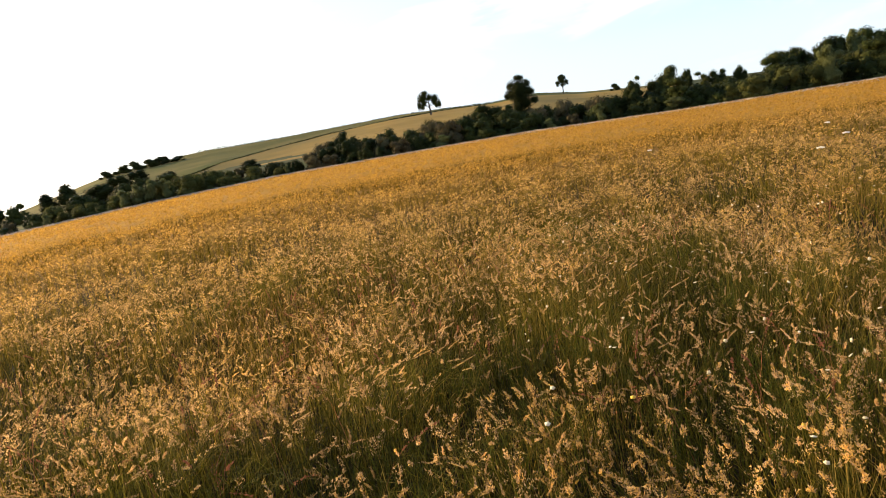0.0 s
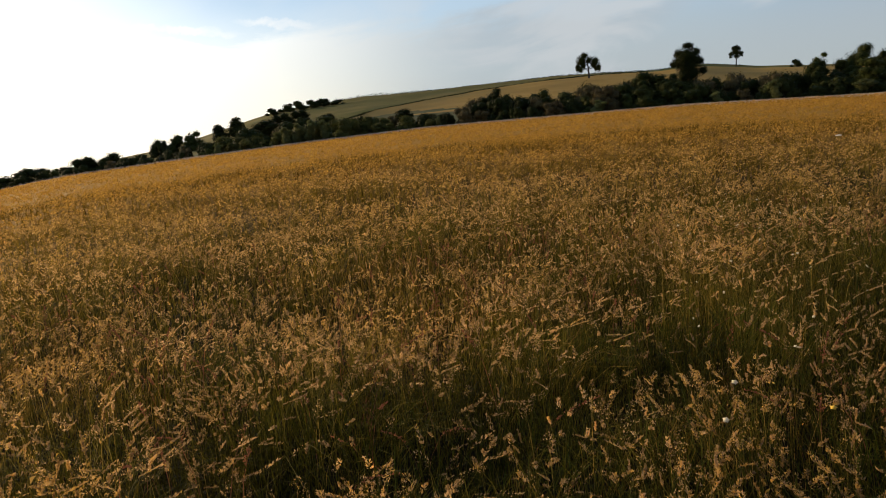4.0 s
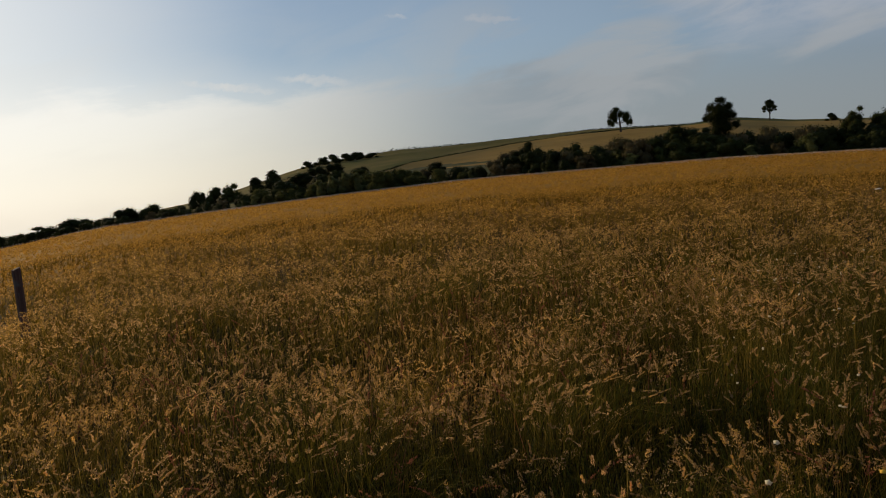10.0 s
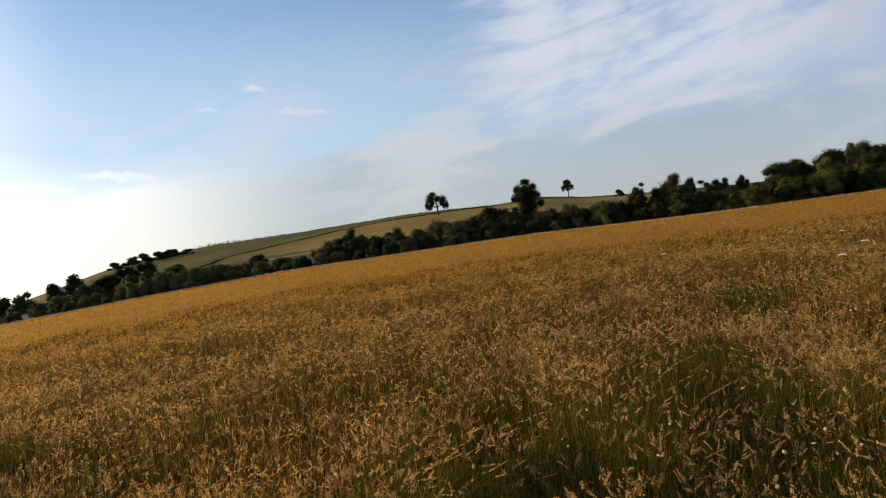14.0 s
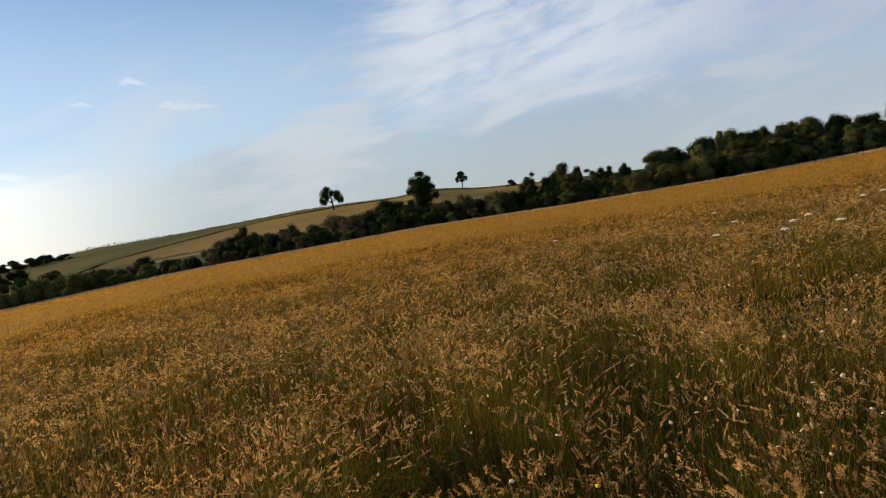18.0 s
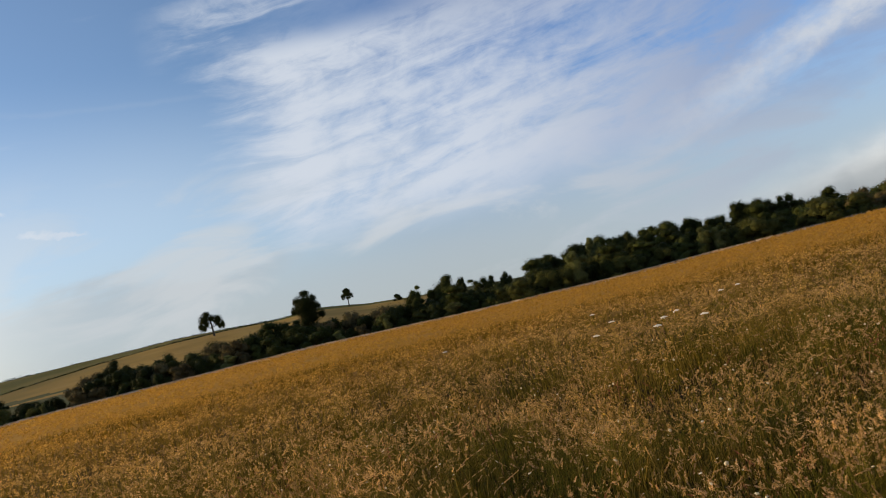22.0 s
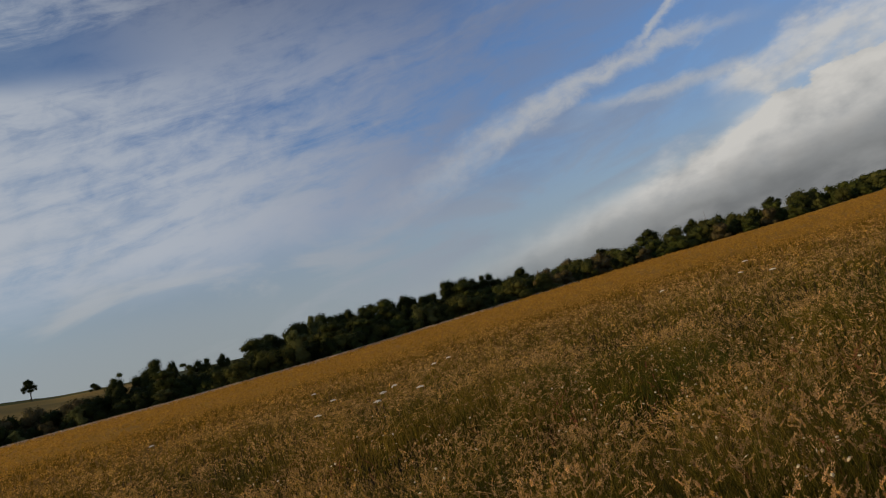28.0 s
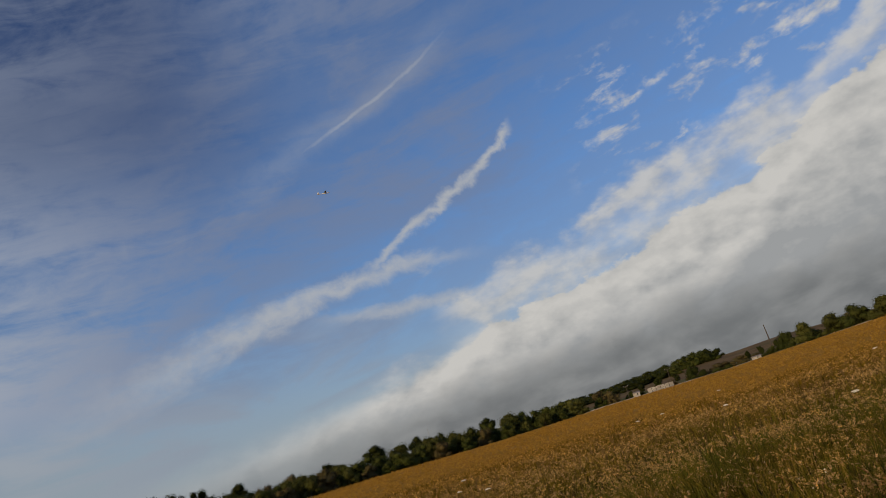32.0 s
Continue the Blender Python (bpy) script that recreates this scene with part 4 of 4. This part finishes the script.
def long_building(az, r, length, tall, label):
    """A low white building with a shallow roof and a row of windows."""
    t = thing("farm_building", label, "building")
    bm = bmesh.new()
    box(bm, -length / 2, length / 2, -2.2, 2.2, -0.6, tall)
    part("wall", bm, t, M_WHITE)
    bm = bmesh.new()
    e = 0.3
    z = tall + 0.004
    v = [bm.verts.new(p) for p in ((-length / 2 - e, -2.2 - e, z), (length / 2 + e, -2.2 - e, z), (length / 2 + e, 2.2 + e, z), (-length / 2 - e, 2.2 + e, z), (-length / 2 - e, 0, z + 0.35), (length / 2 + e, 0, z + 0.35))]
    for q in ((0, 1, 5, 4), (2, 3, 4, 5), (0, 4, 3), (1, 2, 5), (3, 2, 1, 0)):
        bm.faces.new([v[i] for i in q])
    part("roof", bm, t, M_ROOF)
    n = int(length / 1.5)
    for k in range(n):
        x = -length / 2 + length * (k + 0.5) / n
        w = thing("window", "", "")
        w.parent = t
        bm = bmesh.new()
        box(bm, x - 0.26, x + 0.26, -2.235, -2.2, tall * 0.42, tall * 0.86)
        me = bpy.data.meshes.new("pane")
        bm.to_mesh(me)
        bm.free()
        me.materials.append(M_GLASS)
        bpy.data.objects.remove(w)
        win = new("window", me)
        win.parent = t
        bm = bmesh.new()
        box(bm, x - 0.34, x + 0.34, -2.29, -2.2, tall * 0.36, tall * 0.42)
        part("sill", bm, win, M_WHITE)
    t.matrix_world = Matrix.Translation(spot(az, r)) @ Matrix.Rotation(radians(-az + 12), 4, "Z")


def panel_fence(az, r, length, tall, label):
    """A run of white boarded panels between dark posts, each panel of upright boards on two rails."""
    t = thing("panel_fence", label, "fence")
    n = max(3, round(length / 1.8))
    step = length / n
    rng = random.Random(61)
    for k in range(n + 1):
        bm = bmesh.new()
        x = -length / 2 + k * step
        box(bm, x - 0.09, x + 0.09, -0.09, 0.09, -0.5, tall + rng.uniform(0.0, 0.12))
        part("post", bm, t, M_POLE, "dark fence post")
    for k in range(n):
        x0, x1 = -length / 2 + k * step + 0.1, -length / 2 + (k + 1) * step - 0.1
        bm = bmesh.new()
        box(bm, x0, x1, -0.03, 0.03, 0.35, 0.47)
        box(bm, x0, x1, -0.03, 0.03, tall - 0.35, tall - 0.23)
        rails = part("panel", bm, t, M_WHITE)
        for q in range(6):
            w = (x1 - x0) / 6
            bm = bmesh.new()
            z = tall + rng.uniform(-0.14, 0.05)
            box(bm, x0 + q * w + 0.02, x0 + (q + 1) * w - 0.02, -0.055, -0.032, 0.05, z)
            part("board", bm, rails, M_WHITE)
    t.matrix_world = Matrix.Translation(spot(az, r)) @ Matrix.Rotation(radians(-az + 12), 4, "Z")


r = float(edge_r(74.7)) + 2
panel_fence(74.7, r, r * radians(2.1), 1.75, "white boarded panel fence between dark posts at the meadow's far edge")
r = float(edge_r(82.0)) + 3
long_building(82.0, r, 2.6, 1.0, "small white outbuilding among dark trees")
r = float(edge_r(72.8)) + 3
long_building(72.8, r, 1.8, 1.6, "small white shed beside a utility pole")


def model_glider(az, el, d):
    """A small white foam aircraft with dark undersides, banking."""
    t = thing("model_aircraft", "small white foam model aircraft with dark wings, flying", "aircraft")
    bm = bmesh.new()
    tube(bm, [(-0.62, 0, 0), (-0.5, 0, 0.0), (-0.2, 0, 0.0), (0.2, 0, 0.01), (0.62, 0, 0.03)], [0.015, 0.06, 0.075, 0.04, 0.02], 10)
    part("fuselage", bm, t, M_FOAM)

    def panel(x0, x1, tip0, tip1, span, z0, z1, th):
        bm = bmesh.new()
        for sgn in (-1, 1):
            lo = [bm.verts.new(p) for p in ((x0, 0, z0), (x1, 0, z0), (tip1, sgn * span, z1), (tip0, sgn * span, z1))]
            hi = [bm.verts.new(v.co + Vector((0, 0, th))) for v in lo]
            bm.faces.new(lo), bm.faces.new(hi)
            for i in range(4):
                bm.faces.new((lo[i], lo[(i + 1) % 4], hi[(i + 1) % 4], hi[i]))
        bmesh.ops.recalc_face_normals(bm, faces=bm.faces)
        return bm
    part("wing", panel(-0.26, -0.04, -0.2, -0.06, 0.75, 0.07, 0.14, 0.016), t, M_DARKFOIL)
    part("tailplane", panel(0.48, 0.62, 0.52, 0.62, 0.24, 0.05, 0.06, 0.01), t, M_FOAM)
    bm = bmesh.new()
    box(bm, 0.46, 0.63, -0.006, 0.006, 0.05, 0.23)
    part("fin", bm, t, M_FOAM)
    bm = bmesh.new()
    tube(bm, [(-0.66, 0, 0), (-0.62, 0, 0)], [0.012, 0.024], 8)
    part("spinner", bm, t, M_DARKFOIL)
    t.matrix_world = Matrix.Translation(toward(az, el, d)) @ Matrix.Rotation(radians(-az + 12), 4, "Z") @ Matrix.Rotation(radians(180), 4, "Z") @ Matrix.Rotation(radians(-17), 4, "X") @ Matrix.Rotation(radians(4), 4, "Y")


model_glider(52.8, 22.3, 72.0)


# ---- tall white umbels standing over the grass: bearing and elevation of the flower ----
UMBELS = ((22.6, -3.20), (22.2, -4.90), (26.5, -5.10), (28.0, -4.65), (23.7, -4.10), (32.4, -3.60), (29.1, -4.40), (30.4, -5.10), (33.8, -3.50), (51.5, -3.20), (56.8, -3.40), (57.9, -2.70), (59.3, -3.80), (71.8, -2.10), (78.8, -2.70), (74.2, -2.10), (87.1, -4.00), (89.7, -1.70), (78.8, -1.60), (10.3, -3.20))


def umbel_flower(seed):
    rng = random.Random(seed)
    t = thing("wild_carrot", "tall stem with a flat creamy white umbel of flowers", "flower", "white umbels in the meadow")
    bm = bmesh.new()
    lx, ly = rng.uniform(-0.06, 0.06), rng.uniform(-0.06, 0.06)
    tube(bm, [(0, 0, -0.05), (lx * 0.3, ly * 0.3, 0.4), (lx, ly, 0.78)], [0.005, 0.004, 0.003], 5)
    part("stem", bm, t, M_STEM)
    bm, rays = bmesh.new(), bmesh.new()
    for k in range(19):
        q = math.sqrt(k / 18) * 0.058
        a = k * 2.4
        c = Vector((lx + math.cos(a) * q, ly + math.sin(a) * q, 0.855 - q * q * 4 + rng.uniform(-0.004, 0.004)))
        tube(rays, [(lx, ly, 0.775), c], [0.0012, 0.0008], 3)
        m = Matrix.Translation(c) @ Matrix.Rotation(rng.uniform(-0.3, 0.3), 4, "X") @ Matrix.Diagonal((1, 1, 0.5, 1))
        bmesh.ops.create_icosphere(bm, subdivisions=1, radius=rng.uniform(0.013, 0.018), matrix=m)
    part("umbel", bm, t, M_UMBEL)
    part("rays", rays, t, M_STEM)
    return t


flowers = [umbel_flower(s) for s in (1, 2, 3)]
for k, (az, el) in enumerate(UMBELS):
    r = 6.0
    for _ in range(20):
        r = (EYE[2] - 0.86 - float(height(az, r))) / math.tan(radians(-el))
    big = 0.72 if r < 16 else 0.95
    m = Matrix.Translation(spot(az, r)) @ Matrix.Rotation(k * 1.7, 4, "Z") @ Matrix.Rotation(0.13 * math.sin(k * 2.3), 4, "X") @ Matrix.Diagonal((big, big, 1, 1))
    if k < 3:
        flowers[k].matrix_basis = m
    else:
        copy_thing(flowers[k % 3], m).matrix_basis = m

# ---- the meadow: seed heads, stems and leaves, thinning out with distance ----
LUSH = 1.0


def scatter(rng, r0, r1, per_m2, a0=-66.0, a1=108.0):
    """Random bearings and distances in a ring sector."""
    n = int(per_m2 * LUSH * 0.5 * radians(a1 - a0) * (r1 * r1 - r0 * r0))
    r = np.sqrt(rng.uniform(r0 * r0, r1 * r1, n))
    az = rng.uniform(a0, a1, n)
    return az, r


def places(az, r):
    return np.stack([r * np.sin(np.radians(az)), r * np.cos(np.radians(az)), height(az, r)], 1)


def swell(p, scale, seed):
    """A smooth patchy value from -1 to 1 over the meadow, out of a few crossing waves."""
    q = np.random.default_rng(seed)
    out = np.zeros(len(p))
    for k in range(7):
        a, f, ph = q.uniform(0, 6.28), q.uniform(0.5, 1.8) / scale, q.uniform(0, 6.28)
        out += np.sin((p[:, 0] * math.cos(a) + p[:, 1] * math.sin(a)) * f * 3 + ph + 1.3 * np.sin((p[:, 0] * math.sin(a) - p[:, 1] * math.cos(a)) * f * 1.7 + ph * 2))
    return out / 3.5


def tall_of(p, rng, low, high):
    """Grass height at places: patches of taller and shorter growth."""
    s = swell(p, 2.6, 3) * 0.70 + swell(p, 0.8, 4) * 0.60
    return low + (high - low) * np.clip(0.48 + 0.60 * s + 0.17 * rng.normal(size=len(p)), -0.15, 1.45)


# green patches in the meadow: bearing, distance, half-width
LUSH_SPOTS = ((5.1, 8.6, 1.0), (-20.4, 11.4, 0.8), (-23.9, 8.1, 0.6), (-3.4, 3.9, 0.55), (12.8, 4.6, 0.6), (18.2, 3.2, 0.55), (42.5, 9.6, 1.1), (69.6, 10.8, 1.7), (48.5, 7.6, 0.8),
              (82.0, 14.0, 2.6), (-18.3, 2.8, 0.4), (53.5, 8.6, 0.7), (84.0, 6.0, 1.1), (2.0, 2.7, 0.45), (30.0, 5.6, 0.8), (-36.0, 4.6, 0.5), (63.0, 4.8, 0.8), (93.0, 9.0, 1.5))


def lushness(p):
    """From 0 to 1: how green the meadow is at the places p."""
    out = np.zeros(len(p))
    ragged = 1 + 0.45 * swell(p, 0.5, 51)
    for az, r, wide in LUSH_SPOTS:
        c = r * math.sin(radians(az)), r * math.cos(radians(az))
        d = np.hypot(p[:, 0] - c[0], p[:, 1] - c[1]) / (wide * np.maximum(ragged, 0.4))
        out = np.maximum(out, np.clip(1.35 - d, 0, 1))
    return out


def around(rng, az, r, wide, per_m2):
    """Random bearings and distances in a disc round a place."""
    n = int(per_m2 * math.pi * (wide * 1.5) ** 2)
    a, q = rng.uniform(0, 2 * np.pi, n), wide * 1.5 * np.sqrt(rng.uniform(size=n))
    x, y = r * math.sin(radians(az)) + q * np.cos(a), r * math.cos(radians(az)) + q * np.sin(a)
    return np.degrees(np.arctan2(x, y)), np.hypot(x, y)


def axes_of(rng, n):
    a = rng.uniform(0, 2 * np.pi, n)
    return np.stack([np.cos(a), np.sin(a), np.zeros(n)], 1), np.stack([-np.sin(a), np.cos(a), np.zeros(n)], 1)


def bend(rng, p, amount):
    """How far each stem leans: together in patches, with strays."""
    n = len(p)
    a = rng.uniform(0, 2 * np.pi, n)
    flow = swell(p, 2.2, 21) * 2.2 + 0.4
    d = np.stack([np.cos(a), np.sin(a), np.zeros(n)], 1) * 0.95 + np.stack([np.cos(flow), np.sin(flow), np.zeros(n)], 1) * 0.32
    return d * (rng.uniform(0.1, 1.0, n) ** 1.3 * 1.25)[:, None] * amount


def arc(p, b, h, u, amount):
    """Points along stems at the share u of their length: straight below, bowing over above."""
    w = 0.34 * u + 0.26 * u ** 2 + 0.45 * u ** 4
    return p + b * w + np.array([0, 0, 1.0]) * (h * (u - 0.22 * amount * u ** 3))


def blades(rng, p, h, width, amount, levels=3):
    """Curved tapering strips from the places p: vertices and triangles."""
    n = len(p)
    b = bend(rng, p, amount) * h[:, None]
    side, _ = axes_of(rng, n)
    vs = []
    for k in range(levels):
        u = k / (levels - 1)
        c = arc(p, b, h[:, None], u, amount)
        w = width * (1 - u) ** 0.6
        if k < levels - 1:
            vs += [c - side * w[:, None], c + side * w[:, None]]
        else:
            vs += [c]
    v = np.stack(vs, 1)
    m = v.shape[1]
    i = np.arange(n) * m
    f = []
    for k in range(levels - 2):
        q = 2 * k
        f += [np.stack([i + q, i + q + 1, i + q + 3], 1), np.stack([i + q, i + q + 3, i + q + 2], 1)]
    q = 2 * (levels - 2)
    f += [np.stack([i + q, i + q + 1, i + q + 2], 1)]
    return v.reshape(-1, 3), np.concatenate(f)


def heads(rng, p, h, amount, count, long, fat, size, broad=0.30):
    """Plumes on stems: for each stem count spikelets round its upper end. Three habits: fat soft plumes, wide open sprays, narrow spikes."""
    n = len(p)
    b = bend(rng, p, amount) * h[:, None]
    pick = rng.uniform(size=n) + 0.25 * swell(p, 1.6, 31)
    habit = np.where(pick < 0.36, 0, np.where(pick < 0.74, 1, 2))
    length = long * np.choose(habit, (0.85, 1.35, 0.80)) * rng.uniform(0.6, 1.3, n)
    girth = fat * np.choose(habit, (1.1, 2.2, 0.42)) * rng.uniform(0.7, 1.3, n)
    grain = size * np.choose(habit, (1.0, 0.74, 1.05))
    k = rng.uniform(0, 1, (n, count))
    u = 1 - k * (length / h)[:, None]
    c = arc(p[:, None], b[:, None], h[:, None, None], u[..., None], np.reshape(amount, (-1, 1, 1)))
    wide = girth[:, None] * (0.22 + 1.3 * k * (1.3 - k))
    a = rng.uniform(0, 2 * np.pi, (n, count))
    out = np.stack([np.cos(a), np.sin(a), np.zeros_like(a)], -1)
    q = c + out * (wide * rng.uniform(0.25, 1, (n, count)))[..., None]
    t = out * 0.65 + np.array([0, 0, 0.75]) + rng.normal(size=(n, count, 3)) * 0.35 + b[:, None] / h[:, None, None] * 1.2
    t /= np.linalg.norm(t, axis=-1)[..., None]
    s = np.cross(t, rng.normal(size=(n, count, 3)))
    s /= np.linalg.norm(s, axis=-1)[..., None]
    z = grain[:, None, None] * rng.uniform(0.6, 1.4, (n, count))[..., None]
    v = np.stack([q - t * z * 0.5 - s * z * broad * 0.53, q + s * z * broad, q + t * z * (1.0 - broad * 0.8)], 2).reshape(-1, 3)
    f = np.arange(len(v)).reshape(-1, 3)
    return v, f


def join(pieces):
    vs, fs, base = [], [], 0
    for v, f in pieces:
        vs.append(v), fs.append(f + base)
        base += len(v)
    return np.concatenate(vs), np.concatenate(fs)


def grow():
    rng = np.random.default_rng(17)
    head_parts, stem_parts, leaf_parts = [], [], []
    # distance ring, stems per square metre, spikelets, leaves per square metre, sizes
    rings = (
        (1.1, 2.4, 400, 42, 1000, 0.0098, 0.0013, 0.0027),
        (2.4, 4.0, 450, 40, 1100, 0.0104, 0.0015, 0.0033),
        (4.0, 7.0, 380, 22, 620, 0.0112, 0.0017, 0.0044),
        (7.0, 12.0, 230, 13, 230, 0.0145, 0.0021, 0.007),
        (12.0, 22.0, 66, 11, 34, 0.024, 0.0032, 0.013),
        (22.0, 45.0, 17, 9, 10, 0.045, 0.008, 0.026),
        (45.0, 100.0, 3.5, 6, 0, 0.10, 0.03, 0.06),
        (100.0, 195.0, 0.8, 5, 0, 0.20, 0.06, 0.12),
    )
    for r0, r1, dens, count, leaves, size, stem_w, leaf_w in rings:
        p = places(*scatter(rng, r0, r1, dens))
        h = tall_of(p, rng, 0.30, 0.70)
        keep = np.clip(0.60 + 0.52 * swell(p, 1.4, 9) + 0.55 * swell(p, 0.42, 10), 0.10, 1.0) > rng.uniform(size=len(p))
        side = np.degrees(np.arctan2(p[:, 0], p[:, 1]))
        keep &= rng.uniform(size=len(p)) < (np.interp(side, (45, 72), (1.0, 0.78)) if r0 < 12 else 1.0)
        keep &= rng.uniform(size=len(p)) > 0.5 * lushness(p)
        p, h = p[keep], h[keep]
        nod = rng.uniform(0.25, 0.85, (len(p), 1))
        state = rng.bit_generator.state
        head_parts.append(heads(rng, p, h, nod, count, 0.055 + size * 1.3, 0.006 + size * (0.85 if r0 < 7 else 1.9), size, 0.38 if r0 < 7 else 0.55))
        rng.bit_generator.state = state
        if r0 < 20:
            stem_parts.append(blades(rng, p, h, np.full(len(p), stem_w), nod, 4 if r0 < 7 else 3))
        if leaves:
            p = places(*scatter(rng, r0, r1, leaves))
            h = tall_of(p, rng, 0.18, 0.60)
            leaf_parts.append(blades(rng, p, h, np.full(len(p), leaf_w) * rng.uniform(0.4, 1.1, len(p)), rng.uniform(0.7, 1.7, (len(p), 1)), 3 if r0 > 4 else 4))
    # lush green tufts
    p = np.concatenate([places(*around(rng, az, r, wide, 380 if r < 6 else 240 if r < 10 else 110)) for az, r, wide in LUSH_SPOTS])
    p = p[rng.uniform(size=len(p)) < lushness(p) ** 0.7]
    far = np.clip(np.hypot(p[:, 0], p[:, 1]) / 6.0, 0.8, 2.2)
    v, f = blades(rng, p, tall_of(p, rng, 0.30, 0.60), 0.0034 * far * rng.uniform(0.6, 1.3, len(p)), rng.uniform(0.4, 1.3, (len(p), 1)), 4)
    tagged(new("lush_tufts", mesh_from("lush_tufts", v, f, [M_LUSH])), "fresh green tufts of broad grass among the dry heads", "grass", kind="stuff")
    # thinner growth all round behind
    for r0, r1, dens, size in ((1.1, 7.0, 60, 0.026), (7.0, 20.0, 7, 0.055), (20.0, 80.0, 0.4, 0.15)):
        p = places(*scatter(rng, r0, r1, dens, 108, 294))
        h = tall_of(p, rng, 0.34, 0.72)
        head_parts.append(heads(rng, p, h, 0.8, 8, 0.14 + size, 0.012 + size, size, 0.5))
        p = places(*scatter(rng, r0, r1, dens * 1.4, 108, 294))
        leaf_parts.append(blades(rng, p, tall_of(p, rng, 0.2, 0.6), np.full(len(p), size * 0.6), 1.2, 3))
    for name, parts, mat, label in (("meadow_seed_heads", head_parts, M_HEAD, "feathery buff and pinkish seed heads of tall dry meadow grass"),
                                    ("meadow_stems", stem_parts, M_STEM, "thin straw-coloured stems of tall meadow grass"),
                                    ("meadow_leaves", leaf_parts, M_LEAF, "green and straw grass leaves low in the meadow")):
        v, f = join(parts)
        tagged(new(name, mesh_from(name, v, f, [mat])), label, "grass", kind="stuff")
    # pale taller grass along the far margin
    az = rng.uniform(-62, 66, 26000)
    az = az[rng.uniform(size=len(az)) < np.interp(az, (-62, -48, -30, 26, 47), (0.0, 0.2, 1.0, 1.0, 0.0))]
    p = places(az, edge_r(az) - rng.uniform(0.3, 3.5, len(az)))
    h = rng.uniform(0.65, 1.0, len(p))
    v, f = blades(rng, p, h, np.full(len(p), 0.065), 0.6, 3)
    tagged(new("pale_margin_grass", mesh_from("pale_margin_grass", v, f, [M_TRACK])), "pale dry grass along the meadow's far margin", "grass", kind="stuff")
    # reddish sorrel in loose clumps among the near grass
    ca, cr = rng.uniform(-58, 104, 46), np.sqrt(rng.uniform(2.0, 55.0, 46))
    az, r = np.repeat(ca, 11), np.repeat(cr, 11)
    p = places(az + rng.normal(size=len(az)) * 4.5, np.clip(r + rng.normal(size=len(az)) * 0.25, 1.2, 9))
    h = rng.uniform(0.40, 0.72, len(p))
    state = rng.bit_generator.state
    parts = [heads(rng, p, h, 0.6, 34, 0.16, 0.014, 0.011, 0.5)]
    rng.bit_generator.state = state
    parts.append(blades(rng, p, h, np.full(len(p), 0.0022), 0.6, 4))
    v, f = join(parts)
    tagged(new("sorrel_spikes", mesh_from("sorrel_spikes", v, f, [M_SORREL])), "rust-red sorrel seed spikes scattered in the grass", "plants", kind="stuff")
    # small white and yellow flowers among the grass, in loose clusters
    for name, mat, n, size, label in (("small_white_flowers", M_PETAL, 680, 0.0102, "small creamy white flowers scattered through the grass"),
                                      ("small_yellow_flowers", M_YELLOW, 160, 0.0085, "small yellow flowers scattered through the grass")):
        ca, cr = rng.uniform(-5, 105, n // 6), np.sqrt(rng.uniform(2.0, 60.0, n // 6))
        m = n // 14
        ca[:m], cr[:m] = rng.uniform(66, 103, m), rng.uniform(1.9, 4.2, m)
        az = np.repeat(ca, 6)[:n] + rng.normal(size=len(np.repeat(ca, 6)[:n])) * 5
        r = np.clip(np.repeat(cr, 6)[:n] + rng.normal(size=len(az)) * 0.35, 1.3, 9)
        p = places(az, r)
        p[:, 2] += rng.uniform(0.48, 0.72, len(p))
        k = len(p)
        up = np.stack([np.zeros(k), np.zeros(k), np.ones(k)], 1) + rng.normal(size=(k, 3)) * 0.6
        up /= np.linalg.norm(up, axis=1)[:, None]
        e1 = np.cross(up, rng.normal(size=(k, 3)))
        e1 /= np.linalg.norm(e1, axis=1)[:, None]
        e2 = np.cross(up, e1)
        s = (size * rng.uniform(0.6, 1.3, k))[:, None]
        ring = [p + (e1 * math.cos(q) + e2 * math.sin(q)) * s * (1.0 if i % 2 else 0.72) for i, q in enumerate(np.arange(10) * 0.6283)]
        v = np.stack([p + up * s * 0.2] + ring + [p - up * s * 0.28], 1)
        i0 = np.arange(k) * 12
        f = [np.stack([i0, i0 + 1 + q, i0 + 1 + (q + 1) % 10], 1) for q in range(10)] + [np.stack([i0 + 11, i0 + 1 + (q + 1) % 10, i0 + 1 + q], 1) for q in range(10)]
        tagged(new(name, mesh_from(name, v.reshape(-1, 3), np.concatenate(f), [mat])), label, "flowers", kind="stuff")


grow()
